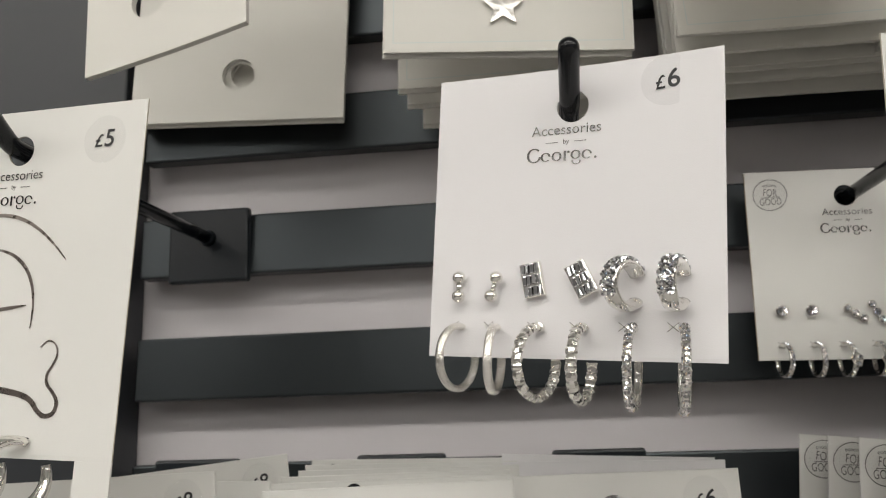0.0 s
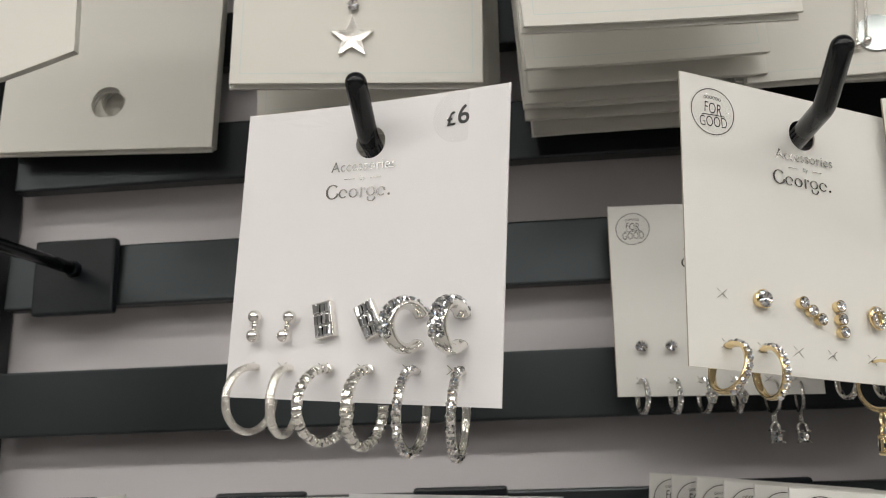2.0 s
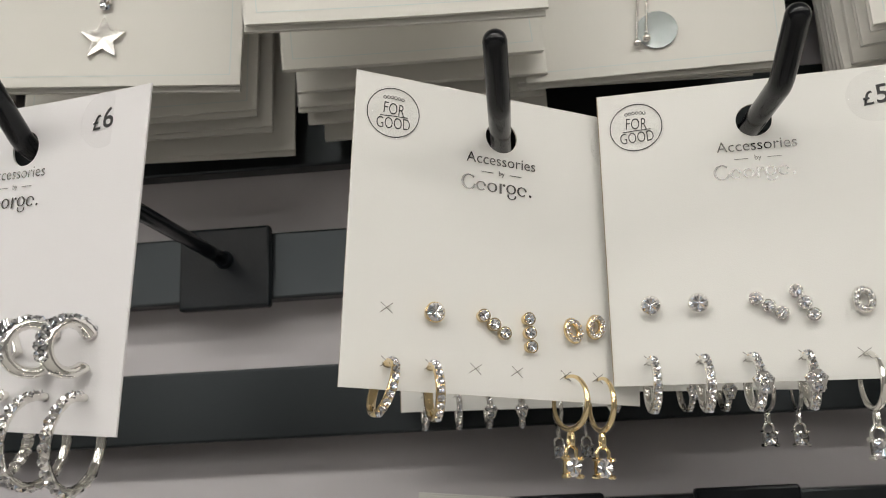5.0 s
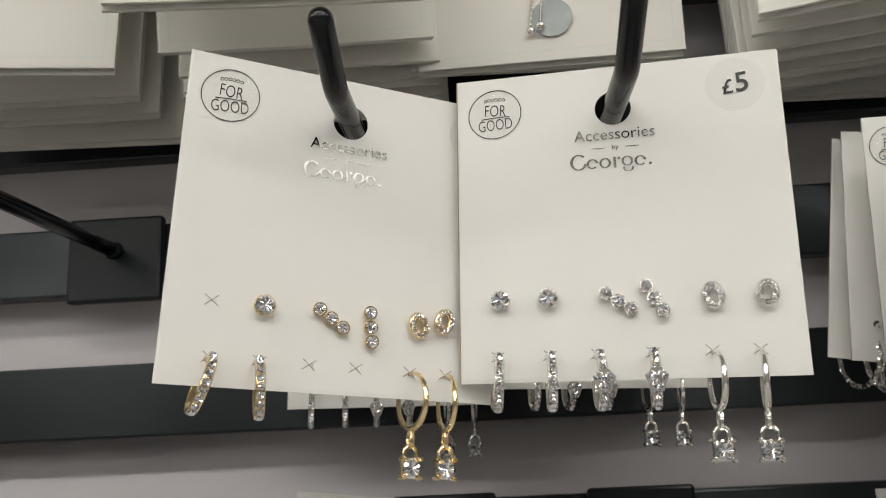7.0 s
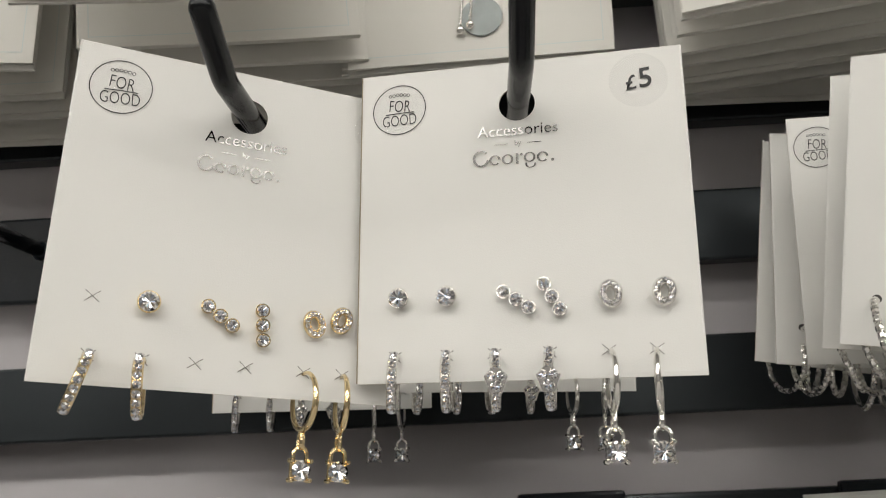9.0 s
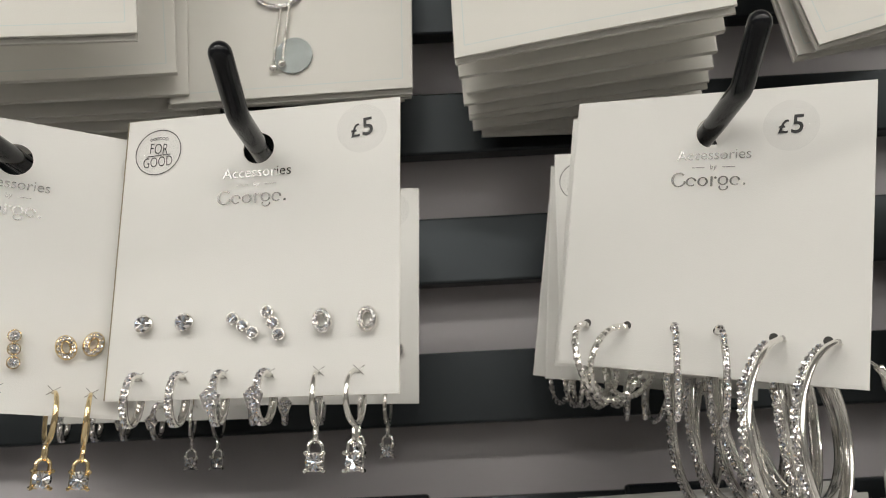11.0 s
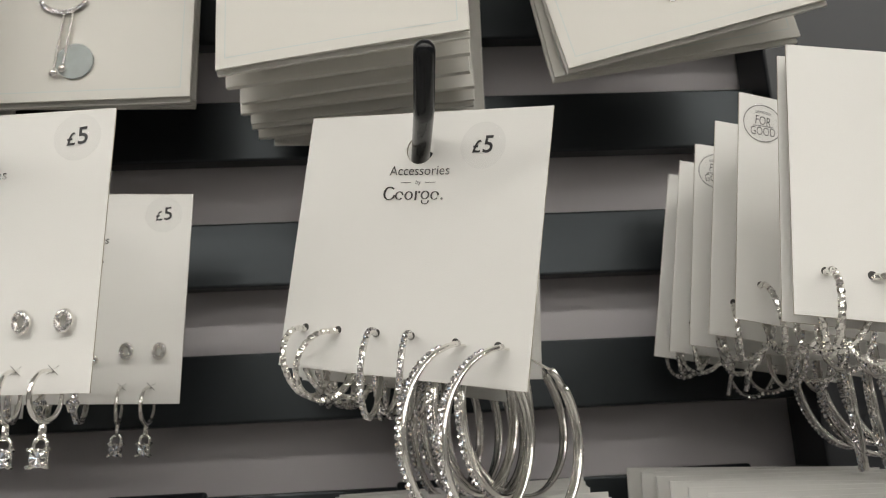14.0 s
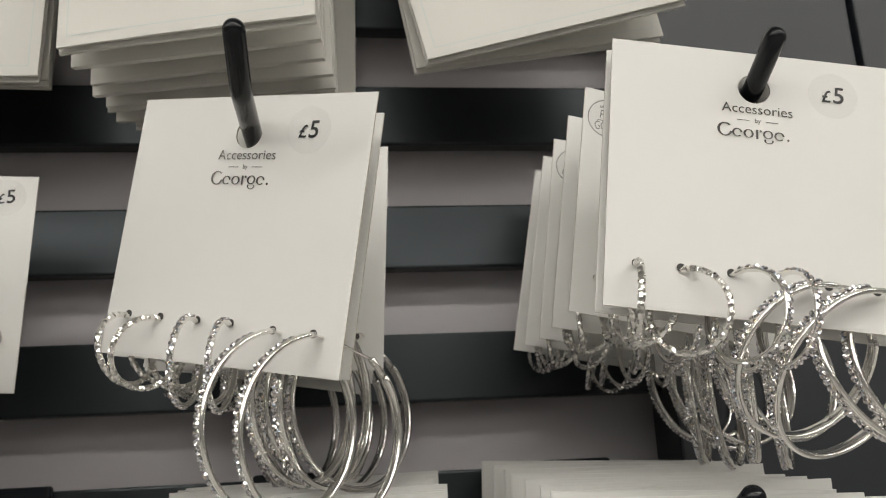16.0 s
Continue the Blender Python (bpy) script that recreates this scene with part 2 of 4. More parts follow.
def gem_into(verts, faces, centre, axis, r, depth, sides=7, turn=0.0):
    """Adds one cut stone along axis: girdle, crown facets and the star of pavilion facets seen through its table."""
    axis = Vector(axis).normalized()
    s = axis.orthogonal().normalized()
    u = axis.cross(s)

    def at(k, rad, up):
        a = (k / (2 * sides) + turn) * math.tau
        return Vector(centre) + (s * math.cos(a) + u * math.sin(a)) * rad * r + axis * up * depth

    def facet(*points):
        faces.append(tuple(range(len(verts), len(verts) + len(points))))
        verts.extend(points)

    for k in range(sides):
        p, q, o = 2 * k, 2 * k + 2, 2 * k + 1
        facet(at(p, 0.92, -0.3), at(q, 0.92, -0.3), at(q, 1.0, 0.2), at(p, 1.0, 0.2))
        facet(at(p, 1.0, 0.2), at(q, 1.0, 0.2), at(o, 0.66, 0.85))
        facet(at(q, 1.0, 0.2), at(o + 2, 0.66, 0.85), at(q, 0.70, 0.68), at(o, 0.66, 0.85))
        facet(at(o, 0.66, 0.85), at(q, 0.70, 0.68), at(0, 0.0, 0.25))
        facet(at(q, 0.70, 0.68), at(o + 2, 0.66, 0.85), at(0, 0.0, 0.25))


ONE_GEM = {}


def set_gems(parent, gems, mat, sides=8):
    """Single stones under an earring, sharing one mesh a size."""
    for i, (c, axis, r, d) in enumerate(gems):
        key = (round(r, 6), round(d, 6), mat.name, sides)
        if key not in ONE_GEM:
            ONE_GEM[key] = gems_mesh("stone", [((0, 0, 0), (0, 0, 1), r, d)], mat, sides)
        turn = Vector(axis).to_track_quat("Z", "Y").to_matrix().to_4x4() @ Matrix.Rotation(i * 0.9, 4, "Z")
        part("stone", ONE_GEM[key], None, parent, at=Matrix.Translation(c) @ turn)


def gems_mesh(name, gems, mat, sides=8):
    verts, faces = [], []
    for i, (c, ax, r, d) in enumerate(gems):
        gem_into(verts, faces, c, ax, r, d, sides, (i * 0.37) % 1.0)
    me = bpy.data.meshes.new(name)
    me.from_pydata([tuple(v) for v in verts], [], faces)
    me.materials.append(mat)
    return me


# ---------------------------------------------------------------- the display wall
WALL_Y, BAR_H, PITCH = 0.460, 0.0335, 0.0665


def slat_wall():
    wall = tagged(new("wall_display"), "dark metal slat display wall with lilac-grey backing board", "display wall", kind="structure")
    part("backing_board", box_bm(-0.90, 1.30, WALL_Y + 0.019, WALL_Y + 0.034, 0.02, 2.2), PANEL, wall, "lilac-grey backing board")
    bm = box_bm(-0.2410, 0.5375, 0.0, 0.010, 0.0, BAR_H, 0.0012)
    for q in bm.verts:
        if q.co.z < 0.003 and q.co.y < 0.004:
            q.co.y -= 0.0012
    me = finish("slat", bm, SLAT)
    for k in range(-5, 6):
        part("slat", me, None, wall, at=pose(0, WALL_Y, 1.5 - BAR_H + k * PITCH))
    return wall


def upright(x0, x1, y0):
    post = tagged(new("trim_upright"), "charcoal steel upright post of the display wall", "upright", kind="structure")
    part("post_face", box_bm(x0, x1, y0, WALL_Y + 0.018, 0.02, 2.2, 0.0015), POST, post)
    return post


slat_wall()
upright(-0.60, -0.2470, 0.447)
upright(0.5380, 0.6655, 0.444)
upright(0.6680, 1.20, 0.442)


def room():
    specs = [("floor", FLOOR, (-4, 4, -6, 0.6, -0.05, 0.0), "grey vinyl shop floor"),
             ("ceiling", CEIL, (-4, 4, -6, 0.6, 3.0, 3.05), "plain white shop ceiling"),
             ("wall_back", ROOM, (-4, 4, -6.05, -6.0, 0, 3.0), "plain grey shop wall"),
             ("wall_left", ROOM, (-4.05, -4.0, -6, 0.6, 0, 3.0), "plain grey shop wall"),
             ("wall_right", ROOM, (4.0, 4.05, -6, 0.6, 0, 3.0), "plain grey shop wall"),
             ("wall_front", ROOM, (-4, 4, 0.6, 0.65, 0, 3.0), "plain grey shop wall behind the display")]
    for name, mat, b, label in specs:
        ob = new(name, finish(name, box_bm(*b), mat))
        tagged(ob, label, name.split("_")[0], kind="structure")
    for x, y, z, sx, sy, w, *rest in LAMPS:
        lamp = tagged(new("ceiling_light"), "long white ceiling light with glowing diffuser", "ceiling light", "ceiling lights")
        lamp.location = (x, y, 2.94)
        part("housing", box_bm(-sx / 2 - 0.03, sx / 2 + 0.03, -sy / 2 - 0.03, sy / 2 + 0.03, -0.01, 0.06, 0.004), CEIL, lamp)
        part("diffuser", box_bm(-sx / 2, sx / 2, -sy / 2, sy / 2, -0.018, -0.0105, 0.002), GLOW, lamp)


room()


# ---------------------------------------------------------------- hooks
HOOK_Z, HOOK_R = 1.5490, 0.0031


def hook_kind(tip_y=0.2640, tip_rise=0.0102, bend_y=0.2825):
    hook = tagged(new("display_hook"), "gloss black display hook with square back plate", "hook", "display hooks")
    bm = box_bm(-0.0225, 0.0225, 0.4535, 0.4595, -0.0205, 0.0200, 0.0015)
    part("back_plate", bm, PLATE, hook, "satin black square back plate")
    pts = [Vector((0, 0.4530, 0.0036)), Vector((0, 0.43, 0.0031)), Vector((0, bend_y + 0.03, 0))]
    a = math.atan2(tip_rise, bend_y - tip_y)
    for k in range(7):
        b = a * k / 6
        rb = 0.012
        pts.append(Vector((0, bend_y + rb * 0.5 - rb * math.sin(b), rb * (1 - math.cos(b)))))
    d = Vector((0, -math.cos(a), math.sin(a)))
    end = pts[-1]
    length = max(0.004, (tip_rise - end.z) / max(0.2, math.sin(a)))
    rod = pts + [end + d * length * k / 4 for k in range(1, 5)]
    radii = [HOOK_R * 1.06] * len(rod)
    top = rod[-1]
    for k in range(1, 7):
        b = k * math.pi / 2 / 6
        rod.append(top + d * HOOK_R * 1.06 * math.sin(b))
        radii.append(HOOK_R * 1.06 * max(0.06, math.cos(b)))
    part("rod", tube_bm(rod, radii, 18, side_axis=(1, 0, 0)), HOOK, hook, "round black rod with upturned tip", smooth=True)
    seam = []
    for i, q in enumerate(rod[3:-7]):
        t = (rod[i + 4] - rod[i + 2]).normalized()
        seam.append(q + Vector((0, t.z, -t.y)).normalized() * (1 if t.y > 0 else -1) * -HOOK_R * 1.055)
    part("mould_seam", tube_bm(seam, 0.00016, 6, side_axis=(1, 0, 0)), HOOK, hook, smooth=True)
    part("weld_collar", tube_bm([(0, 0.4532, 0.0036), (0, 0.4495, 0.0035)], [0.0046, 0.0034], 12, side_axis=(1, 0, 0)), PLATE, hook, smooth=True)
    return hook


first_hook = hook_kind()
first_hook.matrix_basis = pose(-0.0085, 0, HOOK_Z)
for hx in (-0.1995, 0.1284, 0.2047, 0.3485, 0.5095):
    copy_thing(first_hook, pose(hx, 0, HOOK_Z))
low_hook = copy_thing(first_hook, pose(0.0015, 0, HOOK_Z - 2 * PITCH))
copy_thing(first_hook, pose(0.4830, 0, HOOK_Z - 2 * PITCH))
short_hook = hook_kind(tip_y=0.352, tip_rise=0.010, bend_y=0.366)
short_hook.matrix_basis = pose(-0.2030, 0, HOOK_Z - 2 * PITCH)
for hx in (-0.096, 0.141, 0.2250, 0.358):
    copy_thing(short_hook, pose(hx, 0, HOOK_Z - 2 * PITCH))
for hx in (-0.180, -0.035, 0.096, 0.193, 0.319, 0.475):
    copy_thing(first_hook, pose(hx, 0, HOOK_Z + 3 * PITCH))


# ---------------------------------------------------------------- cards
CARD_T = 0.0007


def card_bm(w, h, hole=(0.0, -0.0135), hole_r=0.0053, bow=0.0, curl=0.0, t=CARD_T):
    """A card hanging from z = 0 down to -h, with a punched hole; bow bends it sideways, curl lifts its foot."""
    angles = sorted({k * math.tau / 48 for k in range(48)} | {math.atan2(z - hole[1], x - hole[0]) % math.tau for x in (-w / 2, w / 2) for z in (0, -h)})
    bm = bmesh.new()

    def shape(x, z):
        return bow * ((2 * x / w) ** 2 - 0.3) + curl * (z / h) ** 2

    layers = []
    for dy in (-t, 0.0):
        rings = []
        for f in (0.0, 0.18, 0.45, 0.75, 0.985, 1.0):
            ring = []
            for a in angles:
                c, s = math.cos(a), math.sin(a)
                k = min([(w / 2 - hole[0]) / c if c > 1e-9 else 9, (-w / 2 - hole[0]) / c if c < -1e-9 else 9,
                         (0 - hole[1]) / s if s > 1e-9 else 9, (-h - hole[1]) / s if s < -1e-9 else 9])
                d = hole_r + (k - hole_r) * f
                x, z = hole[0] + c * d, hole[1] + s * d
                ring.append(bm.verts.new((x, dy + shape(x, z) + (0.00012 if f == 1.0 and dy < 0 else 0), z)))
            rings.append(ring)
        layers.append(rings)
    n = len(angles)
    for li, rings in enumerate(layers):
        for A, B in zip(rings, rings[1:]):
            for k in range(n):
                q = (A[k], A[(k + 1) % n], B[(k + 1) % n], B[k])
                bm.faces.new(q if li == 0 else q[::-1])
    for ri in (0, -1):
        A, B = layers[0][ri], layers[1][ri]
        for k in range(n):
            q = (A[k], B[k], B[(k + 1) % n], A[(k + 1) % n])
            bm.faces.new(q if ri == 0 else q[::-1])
    bmesh.ops.recalc_face_normals(bm, faces=bm.faces)
    return bm, shape


def mark_mesh(r, thin, thick, a0=0.0, a1=360.0, tall=1.0):
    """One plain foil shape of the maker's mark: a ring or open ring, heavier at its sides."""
    bm = bmesh.new()
    n = 36
    rows = []
    for k in range(n + 1):
        a = math.radians(a0 + (a1 - a0) * k / n)
        w = thin + (thick - thin) * abs(math.cos(a)) ** 1.6
        rows.append([bm.verts.new(((r + e * w) * math.cos(a), 0, (r * tall + e * w) * math.sin(a))) for e in (0.5, -0.5)])
    for A, B in zip(rows, rows[1:]):
        bm.faces.new((A[0], A[1], B[1], B[0]))
    return finish("emblem", bm, FOIL)


def stem_mesh(w, h):
    return finish("emblem", stroke_bm([(0, -h / 2), (0, h / 2)], w, 0), FOIL)


MARKS = {"large": mark_mesh(0.0021, 0.00034, 0.00082, 42, 345, 1.08), "small": mark_mesh(0.00135, 0.00030, 0.00066), "open": mark_mesh(0.00135, 0.00030, 0.00066, 5, 318), "stem": stem_mesh(0.00072, 0.0033),
         "drop": mark_mesh(0.00125, 0.00026, 0.0005, 150, 380, 0.75), "dot": finish("emblem", disc_bm(0.00042, 0.00001, 0, 0, 0, 12), FOIL)}
MARK = (("large", -0.0108, 0.0002), ("open", -0.0068, -0.0006), ("small", -0.0031, -0.0006), ("stem", -0.0003, -0.0006), ("dot", 0.0009, 0.0006), ("small", 0.0033, -0.0004), ("drop", 0.0035, -0.0026), ("open", 0.0070, -0.0006),
        ("dot", 0.0098, -0.0017))


def print_logo(parent, y, u=0.0, v=-0.0219):
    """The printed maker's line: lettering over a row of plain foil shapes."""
    part("lettering", text_mesh("Accessories", 0.0049, FOIL, 0.0, -0.00002), None, parent, at=pose(u, y, v))
    part("lettering", text_mesh("by", 0.0022, FOIL), None, parent, at=pose(u, y, v - 0.0040))
    bm = stroke_bm([(-0.0068, 0), (-0.0028, 0)], 0.0002, 0)
    stroke_bm([(0.0028, 0), (0.0068, 0)], 0.0002, 0, bm)
    part("rule", bm, FOIL, parent, at=pose(u, y, v - 0.0041))
    for key, x, z in MARK:
        part("emblem", MARKS[key], None, parent, at=pose(u + x, y, v - 0.0082 + z))


BADGE_DOT = finish("emblem", ring_bm(0.00045, 0.0002, 0, 0, 0, 0, 10), INK_AND_HOLE_GREY)


def print_badge(parent, y, u=-0.0375, v=-0.0120, r=0.0080):
    badge = part("round_badge", disc_bm(r * 1.08, 0.00006, 0, 0, 0, 36), CLEAR, parent, "round outlined badge sticker", at=pose(u, y, v))
    part("outline", ring_bm(r, 0.00028, 0.00010, 0, 0, 0, 48, 0.025), INK, badge)
    squeeze = Matrix.Diagonal((0.86, 1.0, 1.30, 1.0))
    part("lettering", text_mesh("FOR", 0.0042, INK, 0.0, -0.00004), None, badge, at=pose(0.0001, -0.0001, 0.0010, 0, 4, 0) @ squeeze)
    part("lettering", text_mesh("GOOD", 0.0040, INK, 0.0, -0.00004), None, badge, at=pose(0.0001, -0.0001, -0.0036, 0, -3, 0) @ squeeze)
    part("rule", stroke_bm([(-0.0042, -0.0003), (0.0002, 0.0000), (0.0046, 0.0001)], 0.00028, 0), INK, badge, at=pose(0, -0.00012, -0.0011))
    for k in range(6):
        part("emblem", BADGE_DOT, None, badge, at=pose(-0.0028 + k * 0.00112, -0.0001, 0.0046 + 0.0003 * math.sin(k * math.pi / 5)))
    return badge


def print_price(parent, text, y, u, v, r=0.0083, turn=0.0):
    st = part("price_sticker", disc_bm(r, 0.00006, 0, 0, 0, 40), CLEAR, parent, "clear round price sticker", at=pose(u, y, v, 0, turn, 0))
    part("lettering", text_mesh(text[0], 0.0062, INK, 0.07, 0.00008), None, st, at=pose(-0.0024, -0.0001, -0.0006))
    part("lettering", text_mesh(text[1:], 0.0085, INK, 0.07, 0.00010), None, st, at=pose(0.0018, -0.0001, 0))


def new_card(label, w=0.095, h=0.0940, mat=CARD, bow=0.0, curl=0.0, hole=(0.0, -0.0135)):
    thing = tagged(new("earring_card"), label, "earring card", "earring cards")
    bm, shape = card_bm(w, h, hole, bow=bow, curl=curl)
    card = part("card", bm, mat, thing)
    if mat == CARD:
        card.data.materials.append(CARD_EDGE)
        for p in card.data.polygons:
            if abs(p.normal.y) < 0.3:
                p.material_index = 1

    def front(u, v):
        return shape(u, v) - CARD_T - 0.00015
    return thing, front


# ---------------------------------------------------------------- earrings
def hoop(parent, at_u, at_v, y, R, r, mat, style="plain", yaw=0.0, flat=1.0, lean=0.0, start=118, sweep=300, stone=None, stone_r=0.0, count=0, label="", stone_x=0.0, stone_sweep=0.62, sink=0.75, lanes=(0.0,)):
    """A hoop through the card at (at_u, at_v): its plane stands off the card, turned by yaw."""
    arc = R * math.radians(sweep)
    n = round(arc / 0.00062) if style == "twist" else round(arc / 0.00042) if style == "rope" else 84 if style == "beads" else max(40, count * 2)
    a0 = math.radians(start)
    ctr = Vector((0, R * math.cos(a0), -R * math.sin(a0)))
    pts, radii = [], []
    for k in range(n + 1):
        a = a0 - math.radians(sweep) * k / n
        pts.append(ctr + Vector((0, -math.cos(a), math.sin(a))) * R)
        g = 1.0
        if style == "twist":
            g = (0.92, 1.06, 1.11, 1.06)[k % 4]
        elif style == "beads":
            g = 1.0 + 0.12 * abs(math.sin(k * math.pi / 5.0 + 0.4))
        elif style == "taper":
            g = 0.55 + 0.55 * math.sin(math.pi * min(1.0, k / n))
        radii.append(r * g)
    if style == "twist":
        bm = facet_bm(pts, radii, 7, flat, 0.03, 3)
    elif style == "rope":
        bm = facet_bm(pts, radii, 14, flat, 0.042, 5)
    else:
        bm = tube_bm(pts, radii, 10, flat=flat, side_axis=(1, 0, 0))
    ob = part("hoop_earring", bm, mat, parent, label, at=pose(at_u, y, at_v, 0, lean, yaw), smooth=style not in ("twist", "rope"))
    part("post", tube_bm([(0, 0.004, 0), (0, -0.0012, 0.0001)], 0.00042, 6, side_axis=(1, 0, 0)), mat, ob)
    if stone:
        gems = []
        m = count
        for k in range(m):
            a = a0 - math.radians(14 + (sweep * stone_sweep - 14) * k / max(1, m - 1))
            out = Vector((0, -math.cos(a), math.sin(a)))
            for lane in lanes:
                gems.append((ctr + out * (R + r * sink) + Vector((stone_x + lane, 0, 0)), out + Vector((lane * 220, 0, 0)), stone_r, stone_r * 0.8))
        if len(gems) <= 12:
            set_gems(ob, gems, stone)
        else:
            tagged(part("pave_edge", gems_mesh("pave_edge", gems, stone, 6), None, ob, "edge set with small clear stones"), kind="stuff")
    return ob


def bezel_stud(parent, u, v, y, r, mat, stone=CRYSTAL):
    ob = part("stud_earring", tube_bm([(0, 0, 0), (0, -0.0022, 0), (0, -0.0026, 0)], [r * 0.9, r * 1.05, r * 0.95], 18, side_axis=(1, 0, 0)), mat, parent, "round stone stud", at=pose(u, y, v), smooth=False)
    verts, faces = [], []
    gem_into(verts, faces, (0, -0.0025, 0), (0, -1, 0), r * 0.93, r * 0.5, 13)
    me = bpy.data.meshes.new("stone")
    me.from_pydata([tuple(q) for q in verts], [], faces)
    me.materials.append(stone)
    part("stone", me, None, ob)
    return ob


def bar_stud(parent, u, v, y, mat, turn, n=3, r=0.00185, step=0.0041):
    bm = bmesh.new()
    gems = []
    for k in range(n):
        x = (k - (n - 1) / 2) * step
        tube_bm([(x, 0, 0), (x, -0.0022, 0)], [r * 0.95, r * 1.08], 14, side_axis=(0, 0, 1), bm=bm)
        gems.append(((x, -0.0021, 0), (0, -1, 0), r * 0.9, r * 0.6))
    ob = part("bar_stud_earring", bm, mat, parent, "three-stone bar stud", at=pose(u, y, v, 0, turn, 0))
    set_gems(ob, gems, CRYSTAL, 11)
    return ob


def oval_stud(parent, u, v, y, mat, turn=0.0):
    pts = [(0.0021 * math.cos(k * math.tau / 24), -0.0018, 0.0029 * math.sin(k * math.tau / 24)) for k in range(24)]
    ob = part("oval_stud_earring", tube_bm(pts, 0.00115, 8, closed=True, side_axis=(0, 1, 0)), mat, parent, "open oval stud set with tiny stones", at=pose(u, y, v, 0, turn, 0), smooth=True)
    gems = [((p[0], -0.0026, p[2]), (0, -1, 0), 0.00080, 0.0006) for p in pts[::2]]
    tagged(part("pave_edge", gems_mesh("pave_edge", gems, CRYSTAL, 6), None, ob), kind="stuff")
    part("post", tube_bm([(0, 0.003, 0.0026), (0, -0.0012, 0.0026)], 0.0004, 6, side_axis=(1, 0, 0)), mat, ob)
    return ob


def ball_stud(parent, u, v, y, mat, turn=0.0):
    bm = bmesh.new()
    for z in (0.0031, -0.0031):
        bmesh.ops.create_uvsphere(bm, u_segments=14, v_segments=10, radius=0.0022, matrix=Matrix.Translation((0, -0.0026, z)))
    tube_bm([(0, -0.0022, 0.0015), (0, -0.0022, -0.0015)], 0.0009, 8, bm=bm)
    return part("ball_stud_earring", bm, mat, parent, "two-ball stud", at=pose(u, y, v, 0, turn, 0), smooth=True)


BAGUETTE_BM = box_bm(-0.00066, 0.00066, -0.0010, 0.0005, -0.0016, 0.0016, 0.00035)
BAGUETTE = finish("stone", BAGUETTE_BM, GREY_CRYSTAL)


def baguette_stud(parent, u, v, y, mat, turn=0.0):
    ob = part("baguette_stud_earring", box_bm(-0.0034, 0.0034, -0.0026, 0, -0.0056, 0.0056, 0.0004), mat, parent, "rectangular stud of baguette stones", at=pose(u, y, v, 0, turn, 0))
    for row in range(3):
        for col in range(4):
            part("stone", BAGUETTE, None, ob, at=pose(-0.00225 + col * 0.0015, -0.0025, (row - 1) * 0.0036, (-5, 7, 3)[(row + col) % 3], 8, (14, -16, 5, -8)[(row * 2 + col) % 4]))
    return ob


def flap_mesh(side, lift):
    """A torn paper corner standing off a cross slit."""
    bm = bmesh.new()
    q = [bm.verts.new(p) for p in ((side * 0.0003, -lift, 0.0001), (side * 0.0013, 0, 0.0010), (side * 0.0013, 0, -0.0009))]
    bm.faces.new(q if side > 0 else q[::-1])
    return finish("slit_flap", bm, CARD)


SLIT_FLAPS = (flap_mesh(1, 0.0005), flap_mesh(-1, 0.0003))


def slit(parent, u, v, y, s=0.0018, turn=0.0):
    # Flat strokes; the shade inside the cuts is put into their dark colour.
    bm = stroke_bm([(-s, -s * 0.8), (s, s * 0.8)], 0.00026, 0)
    stroke_bm([(-s, s * 0.8), (s, -s * 0.8)], 0.00026, -0.00003, bm)
    cut = part("cross_slit", bm, SLIT_SHADE, parent, at=pose(u, y, v, 0, turn, 0))
    for me in SLIT_FLAPS:
        part("slit_flap", me, None, cut)


def padlock(parent, ctr, mat):
    """A small padlock charm with a square stone, hanging under a hoop."""
    bm = box_bm(-0.0028, 0.0028, -0.0010, 0.0012, -0.0112, -0.0058, 0.0010)
    for sx in (-1, 1):
        for z in (-0.0110, -0.0060):
            tube_bm([(sx * 0.0027, 0.0006, z), (sx * 0.0027, -0.0016, z), (sx * 0.0026, -0.0022, z)], [0.00066, 0.00066, 0.00040], 8, side_axis=(1, 0, 0), bm=bm)
    pts = [(-0.0020, 0, -0.0062)] + [(-0.0020 * math.cos(math.pi * k / 14), 0, -0.0044 + 0.0020 * math.sin(math.pi * k / 14)) for k in range(15)] + [(0.0020, 0, -0.0062)]
    tube_bm(pts, 0.00062, 10, side_axis=(0, 1, 0), bm=bm)
    ring = [(0, 0.0010 * math.cos(k * math.tau / 14), -0.0006 + 0.0022 * math.sin(k * math.tau / 14)) for k in range(14)]
    tube_bm(ring, 0.00055, 6, closed=True, flat=1.4, side_axis=(1, 0, 0), bm=bm)
    charm = part("padlock_charm", bm, mat, parent, "padlock charm with square stone", at=ctr @ Matrix.Scale(1.0, 4))
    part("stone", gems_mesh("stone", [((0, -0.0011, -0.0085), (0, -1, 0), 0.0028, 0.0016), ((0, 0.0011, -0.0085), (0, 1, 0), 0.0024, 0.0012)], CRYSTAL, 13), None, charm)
    return charm


